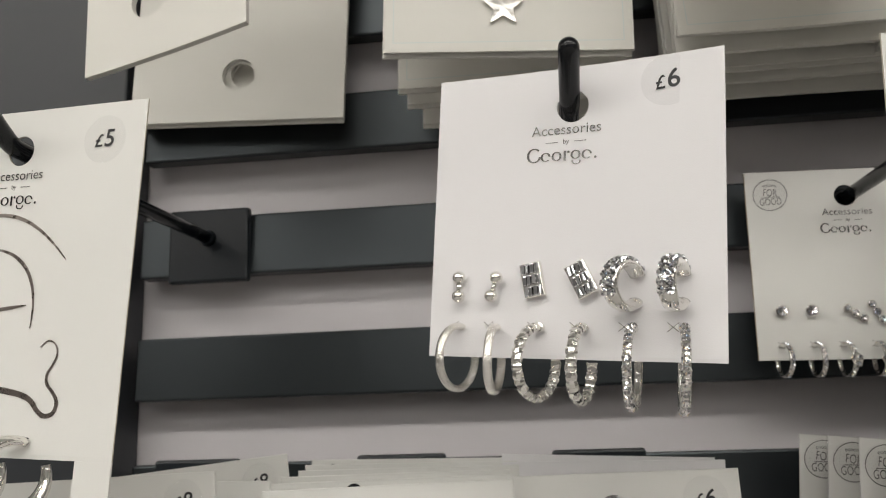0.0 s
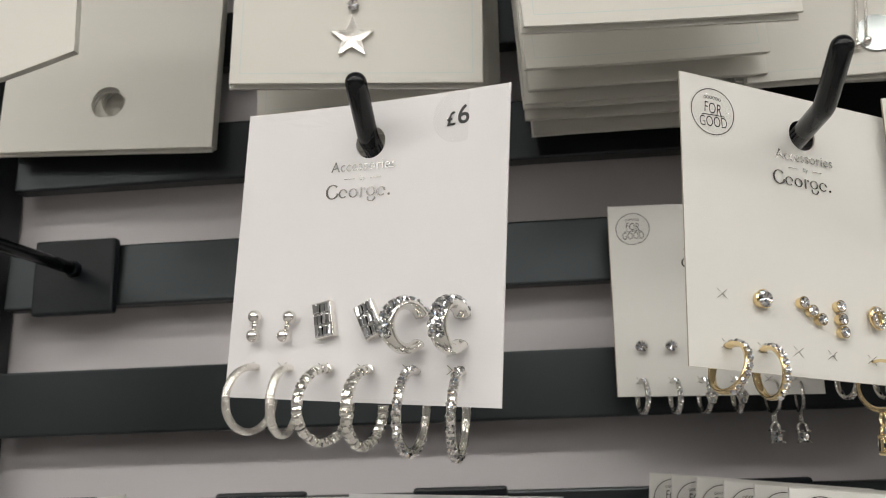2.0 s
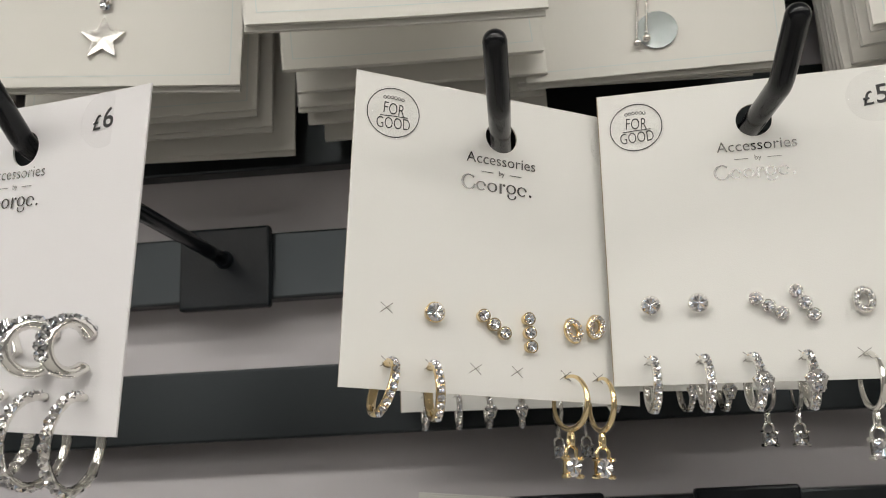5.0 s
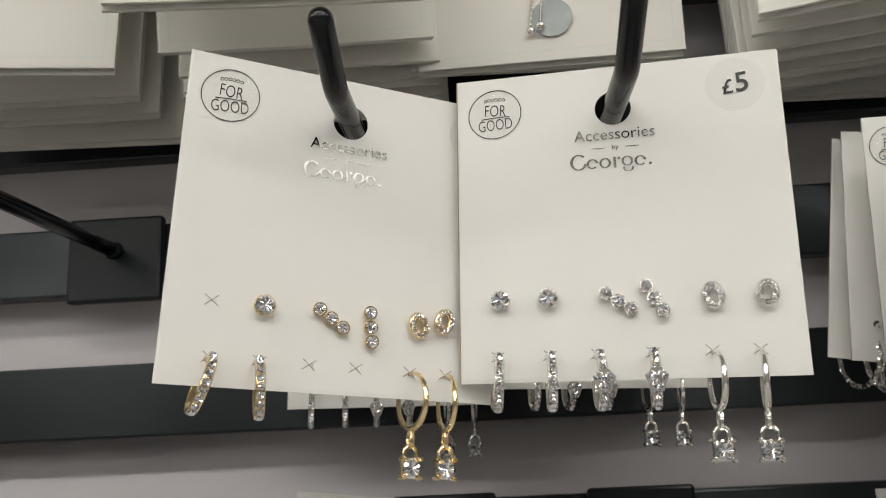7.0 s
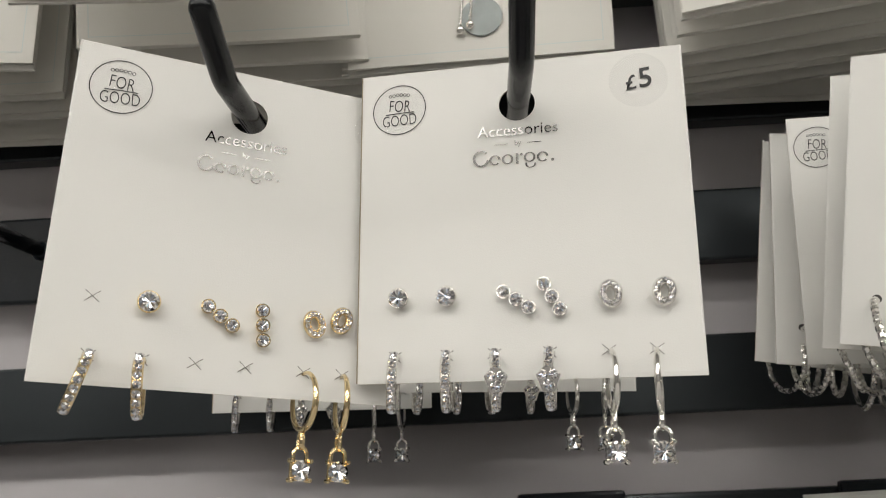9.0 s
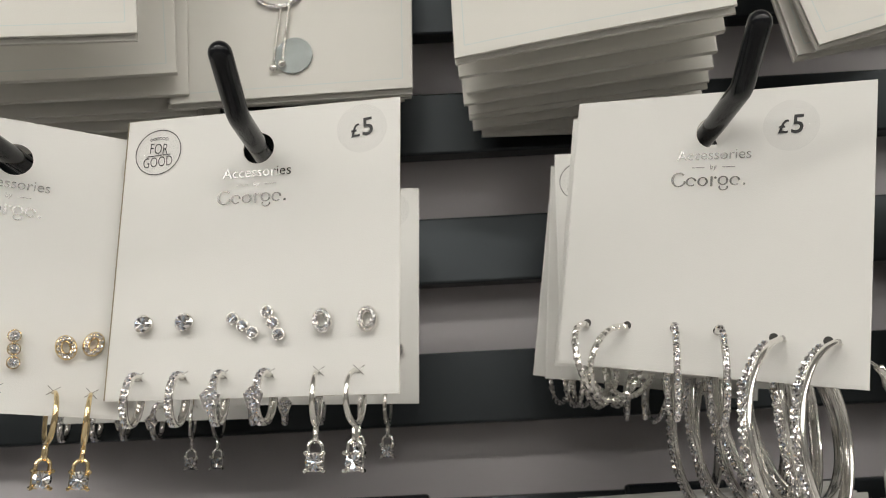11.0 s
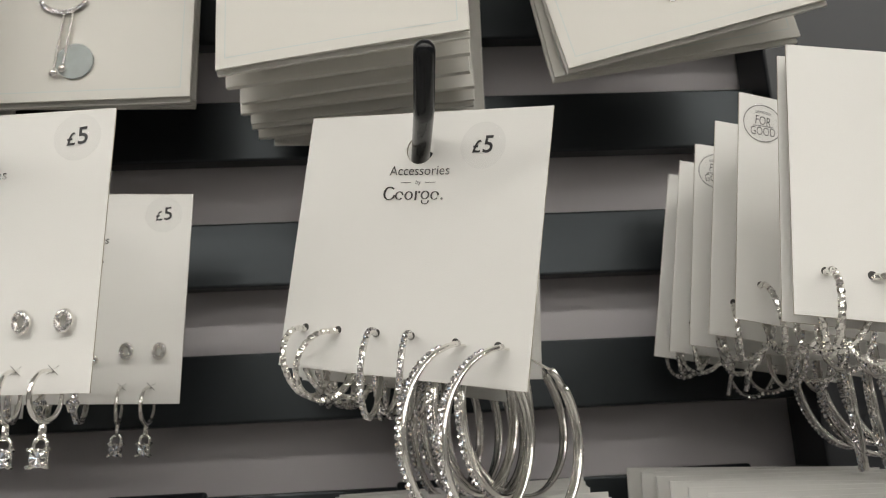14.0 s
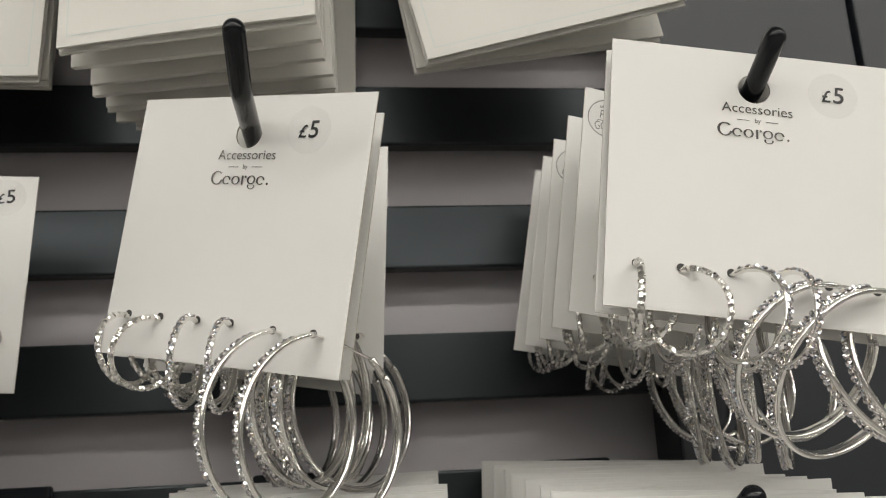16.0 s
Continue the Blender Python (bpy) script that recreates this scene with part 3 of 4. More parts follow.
def huggie(parent, u, v, y, mat, yaw=0.0, flower=False, lean=0.0):
    ob = hoop(parent, u, v, y, 0.0074, 0.00085, mat, "plain", yaw, flat=1.65, lean=lean, start=112, sweep=318, stone=CRYSTAL, stone_r=0.00116, count=11, stone_sweep=0.56, sink=0.75, label="small hoop set with clear stones")
    if flower:
        a = math.radians(-5)
        c = Vector((0, 0.0074 * math.cos(math.radians(112)) - 0.0085 * math.cos(a), -0.0074 * math.sin(math.radians(112)) + 0.0085 * math.sin(a)))
        bm = bmesh.new()
        rim = ((-0.0031, 0.0012), (-0.0012, 0.0032), (0.0012, 0.0032), (0.0031, 0.0012), (0.0016, -0.0030), (-0.0016, -0.0030))
        front = [bm.verts.new(c + Vector((x, -0.0004, z))) for x, z in rim]
        back = [bm.verts.new(c + Vector((x * 0.8, 0.0008, z * 0.9))) for x, z in rim]
        bm.faces.new(front)
        for k in range(6):
            bm.faces.new((front[k], back[k], back[(k + 1) % 6], front[(k + 1) % 6]))
        part("flower_setting", bm, mat, ob)
        gems = [(c + Vector((x, -0.0005, z)), (0, -1, 0.1), rr, rr * 0.7) for x, z, rr in ((-0.0014, 0.0012, 0.0013), (0.0014, 0.0012, 0.0013), (0.0, -0.0015, 0.0015))]
        part("flower_ornament", gems_mesh("flower_ornament", gems, CRYSTAL), None, ob)
    return ob


def drop_hoop(parent, u, v, y, mat, yaw=0.0):
    R, start = 0.0077, 105
    ob = hoop(parent, u, v, y, R, 0.00082, mat, "taper", yaw, flat=1.05, start=start, sweep=330, label="plain hoop with padlock charm")
    bottom = pose(0, R * math.cos(math.radians(start)), -R * math.sin(math.radians(start)) - R - 0.0022, 0, 0, 4)
    padlock(parent, pose(u, y, v, 0, 0, yaw) @ bottom, mat)
    return ob


US = (-0.0350, -0.0212, -0.0056, 0.0084, 0.0230, 0.0366)


def six_set(label, mat, missing=(), badge=True, bow=0.0, price=(0.0350, -0.0098), dv=0.0, tight=0.0, stud_du=(0,) * 6, hoop_du=(0,) * 6, hoop_dv=0.0, bar_dv=0.0, oval_dv=0.0, oval_turn=(-8, 4)):
    """The six-pair card: studs over small hoops and padlock drops."""
    card, fr = new_card(label, bow=bow)
    print_logo(card, fr(0.006, -0.025) - 0.0002)
    if badge:
        print_badge(card, fr(-0.0355, -0.01), -0.0356)
    print_price(card, "£5", fr(price[0], price[1]), *price, turn=-7)
    for k, u in enumerate(US):
        if k == 5:
            u -= tight
        yy = fr(u, -0.07)
        low, su, hu = dv + hoop_dv, u + stud_du[k], u + hoop_du[k]
        slit(card, hu, low - 0.0878, yy, turn=4)
        if k in (0, 1):
            if k not in missing:
                bezel_stud(card, su, dv - 0.0730, yy, 0.0029, mat)
            else:
                slit(card, su, dv - 0.0726, yy)
        elif k == 2:
            bar_stud(card, su + 0.003, dv - 0.0748, yy, mat, 34)
        elif k == 3:
            bar_stud(card, su - 0.001, dv + bar_dv - 0.0744, yy, mat, 84 if mat == GOLD else 60)
        else:
            oval_stud(card, su + (0.0010 if mat == GOLD and k == 4 else 0.0), dv + oval_dv * (k == 5) - 0.0744, yy, mat, oval_turn[k - 4])
        if k + 10 in missing:
            continue
        if k < 2:
            huggie(card, hu, low - 0.0886, yy, mat, ((3, -7) if mat == GOLD else (12, 9))[k], lean=((15, -4) if mat == GOLD else (2, 0))[k])
        elif k < 4:
            huggie(card, hu, low - 0.0886, yy, mat, (10, 2)[k - 2], True)
        else:
            drop_hoop(card, hu, low - 0.0884, yy, mat, (10, -4)[k - 4])
    return card


def silver_hoop_set():
    card, fr = new_card("cool white card of six pairs of silver earrings", w=0.0953, h=0.0954, mat=CARD_COOL, bow=-0.0016)
    print_logo(card, fr(0.006, -0.025) - 0.0002, -0.0020, -0.0212)
    print_price(card, "£6", fr(0.030, -0.007), 0.0305, -0.0085, turn=-6)
    for u, t in ((-0.0368, 0), (-0.0246, 16)):
        ball_stud(card, u, -0.0728, fr(u, -0.07), SILVER, t)
    for u, t in ((-0.0116, -12), (0.0044, -28)):
        baguette_stud(card, u, -0.0706, fr(u, -0.07), SILVER, t)
    for u, yaw in ((0.0215, -27), (0.0348, -10)):
        hoop(card, u, -0.0697, fr(u, -0.065), 0.0066, 0.00165, SILVER, "plain", yaw, flat=1.75, start=150, sweep=285, stone=GREY_CRYSTAL, stone_r=0.00150, count=9, label="thick cuff hoop set with stones", stone_sweep=0.60, sink=0.70, lanes=(-0.0013, 0.0013))
    rows = [(-0.0362, 0.0101, 0.00115, "rope", -10, 300), (-0.0240, 0.0103, 0.00115, "rope", 10, 300),
            (-0.0090, 0.0110, 0.00145, "twist", -14, 292), (0.0050, 0.0112, 0.00145, "twist", 0, 285),
            (0.0205, 0.0116, 0.0011, "beads", 5, 330), (0.0352, 0.0118, 0.0011, "beads", 13, 330)]
    for u, R, r, style, yaw, sweep in rows:
        yy = fr(u, -0.083)
        slit(card, u - 0.003, -0.0852, yy, 0.0017)
        st = CRYSTAL if style == "beads" else None
        hoop(card, u, -0.0858, yy, R, r, ENGRAVED if style == "rope" else SILVER, style, yaw, flat=1.3 if style == "rope" else 1.2, start=100, sweep=sweep, stone=st, stone_r=0.00160, count=16 if st else 0, label="silver hoop hanging below the card edge", stone_sweep=0.72, sink=0.5)
    return card


UH = (-0.0378, -0.0240, -0.0085, 0.0050, 0.0215, 0.0365)


def big_hoop(card, u, v, y, R, yaw, lean=0.0, start=78, sweep=298, push=0.0):
    """A large hoop: a stone-set edge beside a polished rim, with a post wire and a hinged clasp."""
    y -= 0.0035
    ob = hoop(card, u, v, y, R, 0.0006, SILVER, "plain", yaw, flat=3.2, lean=lean, start=start, sweep=sweep, stone=CRYSTAL, stone_r=0.00125, count=44, label="large silver hoop set with clear stones", stone_x=-0.0009, stone_sweep=0.74)
    a0 = math.radians(start)
    c = Vector((0, R * math.cos(a0), -R * math.sin(a0)))
    rim = [c + Vector((0.0013, -math.cos(a) * (R + 0.0002), math.sin(a) * (R + 0.0002))) for a in [a0 - math.radians(sweep) * k / 64 for k in range(65)]]
    part("polished_rim", tube_bm(rim, 0.00092, 10, side_axis=(1, 0, 0)), SILVER, ob, smooth=True)
    e = a0 - math.radians(sweep)
    p = c + Vector((0, -math.cos(e), math.sin(e))) * R
    part("clasp", tube_bm([p, p + Vector((0, -0.0022, 0.0030)), p + Vector((0, -0.0050, 0.0052))], [0.0014, 0.0009, 0.0011], 8, flat=1.5, side_axis=(1, 0, 0)), SILVER, ob, "hinged hoop clasp", smooth=True)
    part("post_wire", tube_bm([(0, 0, 0), (-push * 0.9, 0.0036, 0.0005), (-push * 0.9, 0.0075, 0.0005), p + Vector((0, -0.0045, 0.0050))], 0.00045, 6, side_axis=(1, 0, 0)), SILVER, ob)
    return ob


def hoop_set(label, badge=False, price=(0.0238, -0.0128), yaws=(-4, -22, 17, 19, -20, -24), big=(0.0287, 0.0290), push=(0.0020, 0.0020), badge_u=-0.0375, mid=0.0140, small=0.0121, starts=(78, 78), low_starts=(98, 110), leans=(-18, 8, -5, -5, -9, -9)):
    card, fr = new_card(label, h=0.0925, bow=0.0)
    print_logo(card, fr(0.006, -0.025) - 0.0002, 0.0008, -0.0214)
    if badge:
        print_badge(card, fr(-0.0375, -0.01), badge_u)
    print_price(card, "£5", fr(*price), *price)
    for k, u in enumerate(UH):
        yy = fr(u, -0.077)
        v = -0.0790 - 0.0010 * (k > 3)
        # No real opening: a dark disc carries the hole's inner shade.
        part("punched_hole", disc_bm(0.0014, 0.00004, 0, 0, 0, 14), HOLE, card, at=pose(u, yy, v + 0.0007))
        if k < 2:
            hoop(card, u, v, yy, small, 0.00100, SILVER, "twist", yaws[k], flat=1.1, lean=leans[k], start=low_starts[0], sweep=300, label="twisted silver hoop")
        elif k < 4:
            hoop(card, u, v, yy, mid, 0.0008, SILVER, "plain", yaws[k], flat=1.4, lean=leans[k], start=low_starts[1], sweep=325, stone=CRYSTAL, stone_r=0.00115, count=18, label="silver hoop set with clear stones")
        else:
            big_hoop(card, u + push[k - 4], v, yy, big[k - 4], yaws[k], leans[k], start=starts[k - 4], push=push[k - 4])
    return card


def hang(x, y, z, yaw, roll, lean):
    """The pose of a hanging card by its top middle."""
    return Matrix.Translation((x, y, z)) @ Matrix.Rotation(radians(yaw), 4, "Z") @ Matrix.Rotation(radians(roll), 4, "Y") @ Matrix.Rotation(radians(lean), 4, "X")


FIT = Matrix.Scale(0.968, 4)
silver_hoop_set().matrix_basis = hang(-0.0065, 0.2841, 1.5603, -18.5, 4.9, 0.4) @ FIT
six_set("ivory card of gold earrings with two pairs missing", GOLD, missing=(0, 12, 13), tight=0.0042, dv=0.0014, price=(0.0402, -0.0110), stud_du=(0, 0, 0, 0.0016, -0.0006, -0.0012),
        hoop_du=(0.0008, 0, -0.0020, -0.0028, -0.0014, 0.0002), bar_dv=-0.0018, oval_dv=0.0018, oval_turn=(-18, 16)).matrix_basis = hang(0.1293, 0.3090, 1.5616, 26.0, 4.7, -0.2) @ FIT
six = six_set("ivory card of six pairs of silver earrings", SILVER, dv=0.0026, tight=0.0022, stud_du=(0, 0, 0.0010, 0.0008, 0.0009, 0.0035), hoop_du=(-0.0014, -0.0003, -0.0026, -0.0015, -0.0004, 0.0006), hoop_dv=-0.0015)
# Thin strip painted in for the shadow gap where this card overlaps the gold one.
part("cut_edge", box_bm(-0.0476, -0.0473, -CARD_T - 0.00013, -0.0001, -0.0938, -0.0002), SEAM_SHADE, six, "tan strip painted as the shadow gap beside the card")
six.matrix_basis = hang(0.2050, 0.3120, 1.5622, -9.6, 2.0, -1.0) @ FIT
copy_thing(six, hang(0.1252, 0.4399, 1.5645, -0.2, 1.3, 0))
copy_thing(six, hang(0.2049, 0.4060, 1.5660, -1, 2.4, 0))
hoops = hoop_set("ivory card of silver hoops in three sizes")
hoops.matrix_basis = hang(0.3504, 0.3129, 1.5599, -28.8, 10.3, 0.0) @ FIT
rear = hoop_set("ivory card of silver hoops hanging behind another", yaws=(14, -30, -8, 6, -34, -40), leans=(-6, 4, -3, 4, -6, -4), push=(-0.0050, -0.0075))
rear.matrix_basis = hang(0.3530, 0.3980, 1.5645, -4, 6.0, 0) @ FIT
middle = hoop_set("ivory card of silver hoops close behind another", yaws=(-14, -30, 8, 10, -10, -6), starts=(46, 44), low_starts=(56, 56), push=(-0.0040, -0.0100))
middle.matrix_basis = hang(0.3518, 0.3310, 1.5612, -25.0, 9.6, 0.0) @ FIT
badged = hoop_set("ivory card of silver hoops with round badge", badge=True, yaws=(-20, 20, 4, -6, -32, -40), price=(0.033, -0.01), push=(-0.0050, -0.0075))
badged.matrix_basis = hang(0.3521, 0.3744, 1.5649, -10, 3.1, 0) @ FIT
copy_thing(rear, hang(0.3545, 0.4141, 1.5637, 0, 9.5, 0))
wide = hoop_set("ivory card of tangled large silver hoops", yaws=(-8, 48, 32, 12, -70, -62), big=(0.0245, 0.0276), small=0.0128, starts=(92, 88), leans=(0, -8, 0, 0, 30, 32), push=(0.0005, 0.0), price=(0.0262, -0.0130))
wide.matrix_basis = hang(0.5112, 0.2840, 1.5622, -4.5, 8.6, -4.5) @ FIT
crowd = hoop_set("ivory card of silver hoops in a full row", yaws=(-25, 35, -20, 25, -66, -76), leans=(-10, 10, 5, -8, -14, -9), big=(0.0262, 0.0272), push=(-0.0010, -0.0030), starts=(40, 38), low_starts=(50, 50))
crowd.matrix_basis = hang(0.5112, 0.2915, 1.5612, -3.0, 8.9, -3.5) @ FIT
copy_thing(badged, hang(0.5172, 0.3448, 1.5680, 7.5, 10.3, -1.5))
copy_thing(crowd, hang(0.5175, 0.3680, 1.5675, 5.0, 9.5, 0))
copy_thing(badged, hang(0.5177, 0.3906, 1.5673, 2.8, 8.9, 0))
copy_thing(crowd, hang(0.5180, 0.4110, 1.5665, 1.0, 10.0, 0))
copy_thing(crowd, hang(0.5184, 0.4284, 1.5657, -0.6, 11.0, 0))


# ---------------------------------------------------------------- tall card beside the upright
def tall_card():
    card, fr = new_card("tall ivory card with bronze line drawing and chunky hoops", w=0.100, h=0.1170, hole=(0.0, -0.0145))
    print_logo(card, fr(0.006, -0.025) - 0.0002, -0.001, -0.0235)
    print_price(card, "£5", fr(0.034, -0.012), 0.0345, -0.0130)
    y = fr(0, 0) - 0.0001
    dx, dz = 0.0045, -0.0025
    arcs = [[(-0.030 + 0.050 * s, -0.046 + 0.010 * math.sin(math.pi * s * 0.8) - 0.0165 * s * s) for s in [k / 16 for k in range(17)]],
            [(-0.012 + 0.021 * math.sin(math.pi * s * 0.55), -0.052 - 0.027 * s * s) for s in [k / 14 for k in range(15)]],
            [(-0.012 + 0.018 * s, -0.0735 + 0.0022 * s) for s in [k / 6 for k in range(7)]]]
    for a in arcs:
        part("printed_line", stroke_bm([(p + dx, q + dz + 0.0055) for p, q in a], [0.0004 + 0.0009 * math.sin(math.pi * k / (len(a) - 1)) for k in range(len(a))], y), BRONZE, card)
    curl = [(0.0085, -0.0845), (0.0115, -0.0825), (0.0145, -0.0838), (0.0155, -0.0868), (0.0143, -0.0900), (0.0124, -0.0930), (0.0126, -0.0960), (0.0150, -0.0985), (0.0172, -0.1015), (0.0165, -0.1050),
            (0.0135, -0.1062), (0.0105, -0.1050), (0.0070, -0.1015), (0.0030, -0.0998), (-0.0040, -0.0985), (-0.0120, -0.0975)]
    fine = []
    for k in range(len(curl) - 1):
        p0, p1, p2, p3 = [Vector(curl[min(max(k + j, 0), len(curl) - 1)]) for j in (-1, 0, 1, 2)]
        for f in (0.0, 0.25, 0.5, 0.75):
            fine.append(0.5 * (2 * p1 + (p2 - p0) * f + (2 * p0 - 5 * p1 + 4 * p2 - p3) * f * f + (3 * p1 - p0 - 3 * p2 + p3) * f ** 3))
    part("printed_line", stroke_bm([(p.x + dx + 0.0055, p.y + dz + 0.0050) for p in fine], [0.0004 + 0.0017 * k / len(fine) for k in range(len(fine))], y), BRONZE, card)
    for u, yaw in ((-0.001, -30), (0.0175, -24)):
        # Surface disc in grey, painting the shade inside an earring hole.
        part("punched_hole", disc_bm(0.0012, 0.00004, 0, 0, 0, 12), INK_AND_HOLE_GREY, card, at=pose(u, y, -0.1115))
        hoop(card, u, -0.1120, y, 0.0115, 0.0026, SILVER, "taper", yaw, flat=1.5, start=110, sweep=310, label="chunky white metal hoop")
    for x0, x1 in ((-0.0500, -0.0360), (0.0365, 0.0500)):
        part("card_leg", box_bm(x0, x1, -CARD_T, 0.0, -0.1500, -0.1170), CARD, card)
    return card


tall_card().matrix_basis = hang(-0.1950, 0.2870, 1.5615, -10, 3.0, -1.0)


# ---------------------------------------------------------------- upper row: folded necklace boards
def board(label, w, h=0.14, mat=CARD_BACK, border=True, hole=None, bow=0.0, curl=0.0, t=0.0016, hole_r=0.0055, flap=True, tuck=0.0005):
    thing = tagged(new("necklace_card"), label, "necklace card", "necklace cards")
    bm, shape = card_bm(w, h, hole or (0.0, -0.02), hole_r, bow=bow, curl=curl, t=t)
    face = part("front_flap", bm, mat, thing)
    part("back_flap", face.data, None, thing, at=pose(0, 0.0030, -0.0014, 0, 0.25, 0) if flap else pose(0, 0.0022, tuck, 0, 0.1, 0))
    if border:
        e, g = 0.0042, 0.00035
        b2 = bmesh.new()
        for x0, x1, z0, z1 in ((-w / 2 + e, w / 2 - e, -h + e, -h + e + g), (-w / 2 + e, -w / 2 + e + g, -h + e, -e), (w / 2 - e - g, w / 2 - e, -h + e, -e)):
            n = 8
            for k in range(n):
                xs = [x0 + (x1 - x0) * j / n for j in (k, k + 1)]
                zs = (z0, z1)
                if x1 - x0 < 0.001:
                    xs, zs = (x0, x1), [z0 + (z1 - z0) * j / n for j in (k, k + 1)]
                b2.faces.new([b2.verts.new((x, shape(x, z) - t - 0.00015, z)) for x, z in ((xs[0], zs[0]), (xs[1], zs[0]), (xs[1], zs[1]), (xs[0], zs[1]))])
        part("border_line", b2, EMBOSS, thing, "fine embossed border line")
    return thing, shape, t


def foot(thing, x, y, z, h, yaw=0.0, roll=0.0, lean=0.0):
    """Places a board by the middle of its lower edge."""
    rot = Matrix.Rotation(radians(yaw), 4, "Z") @ Matrix.Rotation(radians(roll), 4, "Y") @ Matrix.Rotation(radians(lean), 4, "X")
    thing.matrix_basis = Matrix.Translation(Vector((x, y, z)) - rot @ Vector((0, 0, -h))) @ rot
    return thing


def star_bm(r, t):
    bm = bmesh.new()
    out = [(r * (1 if k % 2 == 0 else 0.46) * math.sin(k * math.pi / 5), r * (1 if k % 2 == 0 else 0.46) * math.cos(k * math.pi / 5)) for k in range(10)]
    f = [bm.verts.new((x, -t, z)) for x, z in out]
    g = [bm.verts.new((x, 0, z)) for x, z in out]
    c = bm.verts.new((0, -t * 1.06, 0))
    for k in range(10):
        bm.faces.new((f[k], f[(k + 1) % 10], c))
        bm.faces.new((f[k], g[k], g[(k + 1) % 10], f[(k + 1) % 10]))
    return bm


# boards beside the upright: one folded and swung forward, one flat behind it
b, sh, t = board("folded ivory board swung forward with punched hole", 0.071, border=False, hole=(-0.0080, -0.1145), bow=-0.0012, curl=0.0, hole_r=0.0078, flap=False)
foot(b, -0.1650, 0.328, 1.6000, 0.14, -3, -13.5, 0)
for q in b.children[0].data.vertices:
    q.co.x += 0.22 * (q.co.z + 0.14)
b, sh, t = board("flat ivory board with punched hole", 0.1205, border=False, hole=(0.0005, -0.1135), hole_r=0.0092)
foot(b, -0.1807, 0.4415, 1.6133, 0.14, -0.6, 2.6, 0)
b, sh, t = board("flat ivory board behind another", 0.120, border=False, hole=(0.0045, -0.1135), hole_r=0.0092)
foot(b, -0.1817, 0.4470, 1.6165, 0.14, 0, 2.4, 0)
b, sh, t = board("flat ivory board at the back of the hook", 0.118, border=False)
foot(b, -0.1822, 0.4525, 1.6185, 0.14, 0, 2.2, 0)

b, sh, t = board("ivory necklace board with silver star pendant", 0.1092)
foot(b, -0.0299, 0.3722, 1.6081, 0.14, 5.6, 1.7, 0)
part("star_pendant", star_bm(0.0098, 0.0012), SILVER, b, "silver star pendant", at=pose(-0.0020, -t - 0.0006, -0.1195))
part("pendant_stone", gems_mesh("pendant_stone", [((0, -0.001, 0), (0, -1, 0), 0.0028, 0.0016), ((0.0012, -0.0008, 0.0046), (0, -1, 0), 0.0020, 0.0012)], CRYSTAL), None, b, at=pose(-0.0020, -t - 0.0006, -0.1040))
for k, (x, y, z, r) in enumerate(((-0.0305, 0.404, 1.6075, 1.0), (-0.0285, 0.420, 1.6060, 0.4), (-0.0235, 0.440, 1.6020, 0.8))):
    b, sh, t = board("plain ivory necklace board behind another", 0.1080, border=k == 0)
    foot(b, x, y, z, 0.14, -1 + k, r, 0)

STACK = random.Random(4)
# stack of folded boards
for k, (y, z, yaw, roll) in enumerate(((0.3388, 1.6089, 10.5, -4.0), (0.3840, 1.6138, 9.5, -4.2), (0.3960, 1.6105, 6.0, -2.5), (0.4100, 1.6090, 8.0, -3.2), (0.4230, 1.6060, 4.0, -1.5), (0.4400, 1.6050, 3.0, -1.0))):
    b, sh, t = board("folded ivory board in a hanging stack", 0.1092 - 0.001 * (k % 3), border=k < 2, bow=STACK.uniform(-0.0014, 0.0014), curl=STACK.uniform(0, 0.002), flap=k in (0, 3))
    foot(b, 0.0960 + 0.0004 * k + STACK.uniform(-0.002, 0.002), y, z, 0.14, yaw, roll, 0)

# board with a chain bolo and a shell disc
b, sh, t = board("ivory necklace board with slider chain and shell disc", 0.1088)
foot(b, 0.1963, 0.4018, 1.6083, 0.14, -5.0, 1.5, 0)
part("shell_disc", disc_bm(0.0085, 0.0009, 0, 0, 0, 36), PEARL, b, "pale shell disc", at=pose(0.0018, -t - 0.0004, -0.1215))
for dx, dz in ((-0.0070, -0.1275), (-0.0029, -0.1255)):
    bm = bmesh.new()
    for k in range(22):
        bmesh.ops.create_icosphere(bm, subdivisions=1, radius=0.00085, matrix=Matrix.Translation((k * 0.00012, -0.0012, 0.0030 + k * 0.0013)))
    bmesh.ops.create_uvsphere(bm, u_segments=12, v_segments=8, radius=0.0019, matrix=Matrix.Translation((0, -0.0018, 0)))
    part("slider_chain", bm, SILVER, b, "silver bead chain end", at=pose(dx, -t - 0.0004, dz), smooth=True)
gems = [((0.013 * math.sin(a), -0.001, -0.013 * math.cos(a)), (0, -1, 0), 0.0013, 0.001) for a in [(-0.9 + 1.8 * k / 15) for k in range(16)]]
part("stone_arc", gems_mesh("stone_arc", gems, CRYSTAL), None, b, at=pose(-0.0055, -t - 0.0004, -0.0840))
for k, (x, y, z) in enumerate(((0.1940, 0.412, 1.6125), (0.1900, 0.426, 1.6180))):
    b, sh, t = board("plain ivory necklace board behind another", 0.1110, border=False)
    foot(b, x, y, z, 0.14, k, 0.6, 0)

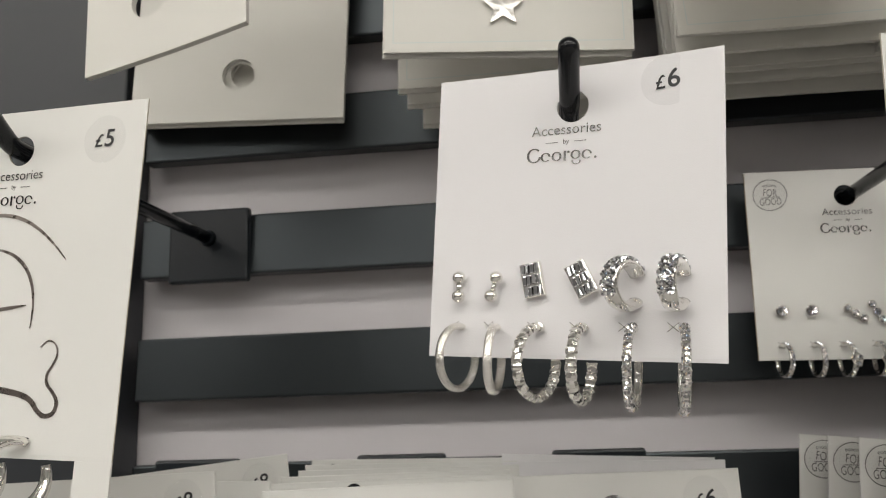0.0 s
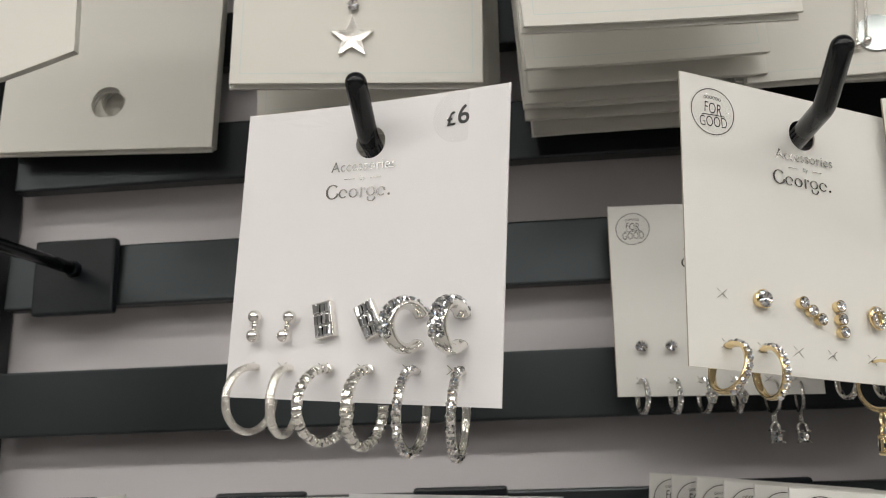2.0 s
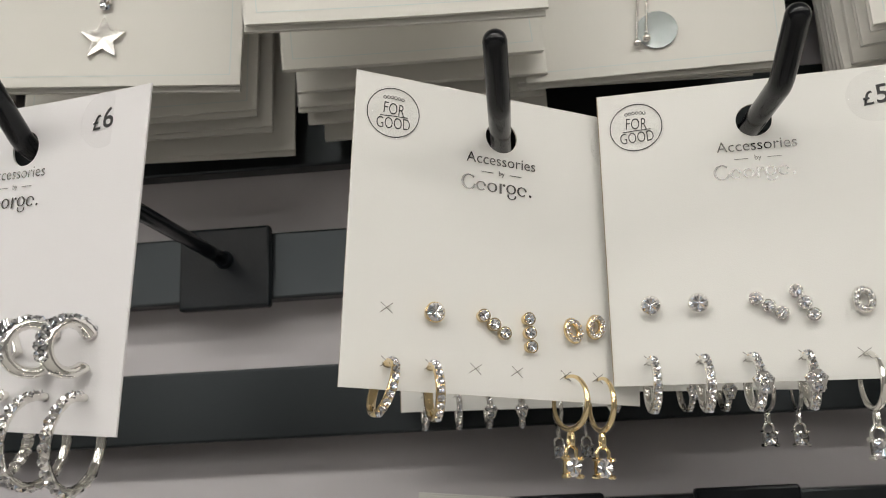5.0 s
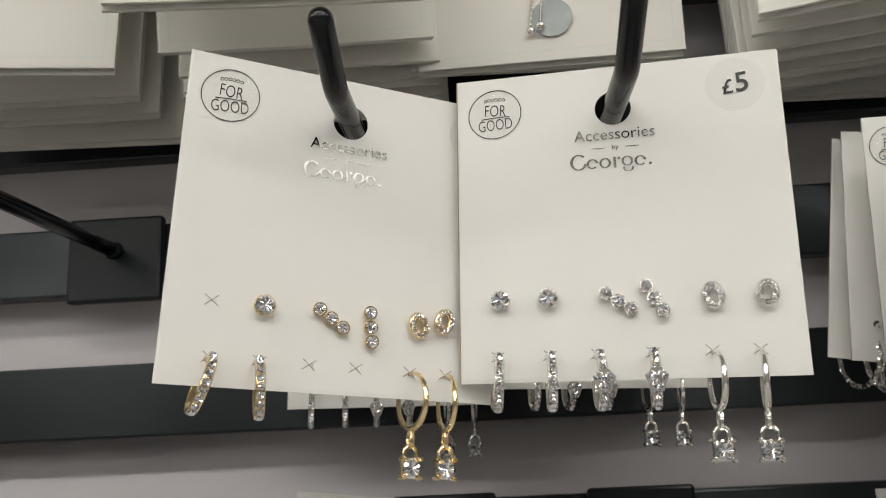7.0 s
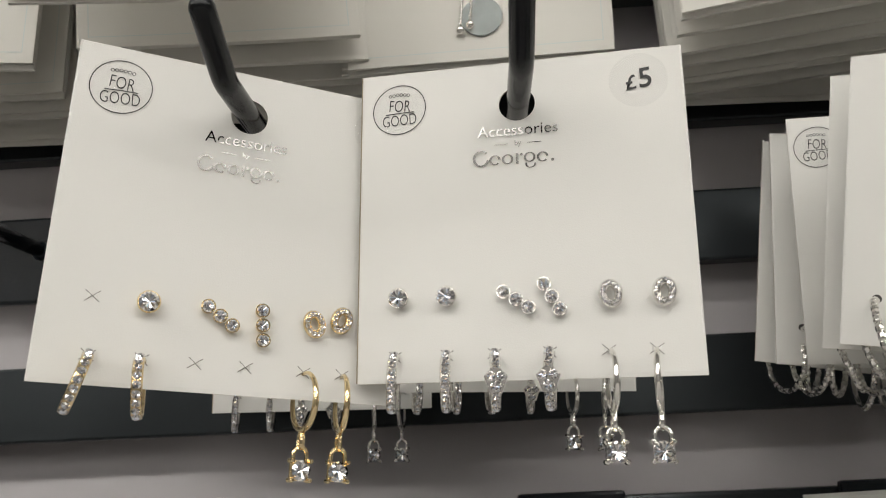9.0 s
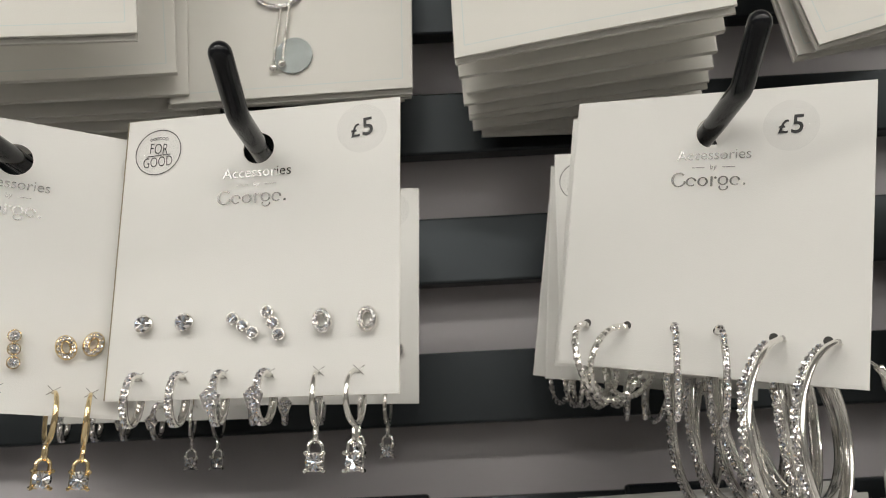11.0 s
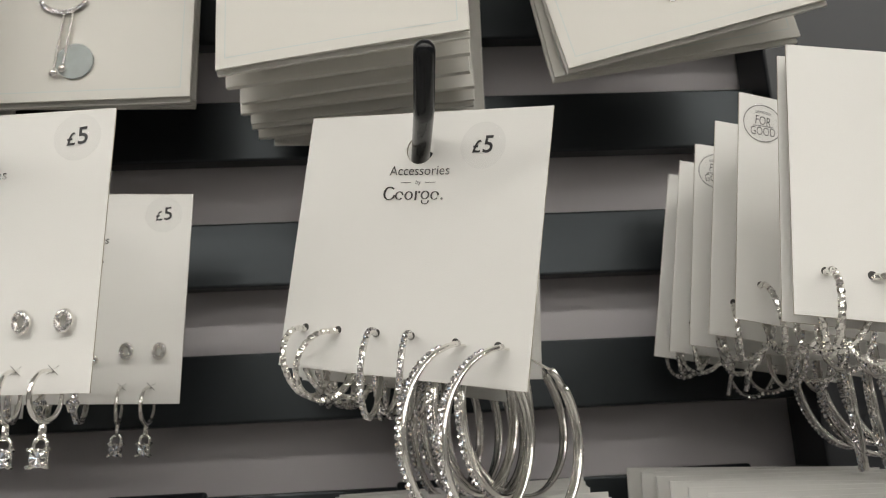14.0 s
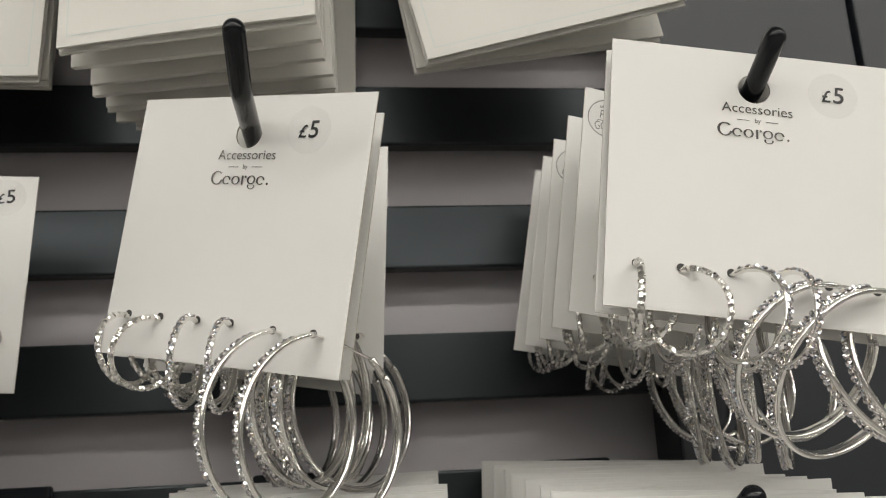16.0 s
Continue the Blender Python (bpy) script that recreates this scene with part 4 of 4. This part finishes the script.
# second stack
for k, (y, z, yaw, roll) in enumerate(((0.3484, 1.6025, -16, 0.0), (0.3650, 1.6020, -13, -1.0), (0.3790, 1.6015, -15, 0.0), (0.3920, 1.6010, -9, -1.8), (0.4030, 1.6005, -10, -0.8), (0.4170, 1.5985, -8, -1.6))):
    b, sh, t = board("folded ivory board in a hanging stack", 0.1050 - 0.0012 * (k % 3), border=k == 0, bow=STACK.uniform(-0.0014, 0.0014), curl=STACK.uniform(0, 0.002), flap=k in (0, 4))
    foot(b, 0.3192 + 0.0016 * k, y, z, 0.14, yaw, roll, 0)
b, sh, t = board("plain ivory necklace board behind a stack", 0.1050, border=False)
foot(b, 0.3340, 0.440, 1.6010, 0.14, 0, 1, 0)

# tilted pair
b, sh, t = board("ivory necklace board hanging tilted", 0.1200)
foot(b, 0.4746, 0.3724, 1.6192, 0.14, -4.0, -12.9, 0)
part("chain_loop", ring_bm(0.0032, 0.0009, 0.0002, 0, 0, 0, 24, 0, None, 0.6, 5.6), SILVER, b, "bright silver chain loop", at=pose(-0.006, -t - 0.0003, -0.1190))
b, sh, t = board("ivory necklace board hanging tilted behind", 0.1200)
foot(b, 0.4716, 0.3912, 1.6178, 0.14, 2.1, -9.6, 0)


# ---------------------------------------------------------------- lower row: card tops
def low_card(x, y, z, w=0.095, yaw=0.0, roll=0.0, price="", badge=False, border=False, mat=CARD, label="ivory jewellery card in a full row"):
    thing = tagged(new("jewellery_card"), label, "jewellery card", "lower row cards")
    bm, shape = card_bm(w, 0.11, (0.0, -0.0135), t=0.0009)
    part("card", bm, mat, thing)
    if price:
        print_price(thing, price, shape(0.034, -0.01) - 0.0011, w / 2 - 0.013, -0.0105)
    if badge:
        print_badge(thing, shape(-0.0375, -0.01) - 0.0011, -w / 2 + 0.0100, -0.0100)
    thing.matrix_basis = hang(x, y, z, yaw, roll, 0)
    return thing


low_card(-0.186, 0.395, 1.4345, 0.100, 3, -6.0, "£8", label="ivory jewellery card with price sticker leaning up")
low_card(-0.200, 0.355, 1.4335, 0.100, -4, -2.0, "£8", label="ivory jewellery card with price sticker")
low_card(-0.184, 0.375, 1.4300, 0.095, 2, 0.5)
low_card(-0.188, 0.410, 1.4290, 0.095, 0, 0.0)
for k in range(6):
    low_card(-0.085 + 0.0014 * (k % 3), 0.425 - 0.016 * k, 1.4350 - 0.0012 * k, 0.095, 2 - k, 0.8 - 0.5 * k, badge=k == 0)
low_card(0.003, 0.415, 1.4345, 0.092, 2, 2.5, mat=CARD_COOL, label="cool white jewellery card")
low_card(0.004, 0.400, 1.4330, 0.092, 0, 0.8, mat=CARD_COOL, label="cool white jewellery card")
low_card(0.0015, 0.370, 1.4300, 0.094, -2, -1.0, "£6")
for k in range(6):
    low_card(0.133 + 0.0065 * k, 0.425 - 0.017 * k, 1.4365 - 0.0006 * k, 0.095, 6, 6.0, badge=True, label="ivory jewellery card with round badge")
for k in range(5):
    low_card(0.226 + 0.001 * k, 0.400 - 0.016 * k, 1.4230 - 0.0008 * k, 0.095, 0, -0.6 * (k % 3))
for k in range(10):
    low_card(0.3645 - 0.0015 * (k % 4), 0.430 - 0.014 * k, 1.4335 - 0.0009 * k, 0.108 - 0.0015 * k, 1, -1.0 + 0.5 * (k % 3))
for k in range(11):
    low_card(0.4930 + 0.0020 * (k % 4), 0.432 - 0.013 * k, 1.4350 - 0.0012 * k, 0.110 - 0.0015 * k, 3 - k * 0.6, 2.6 - 0.7 * (k % 4))
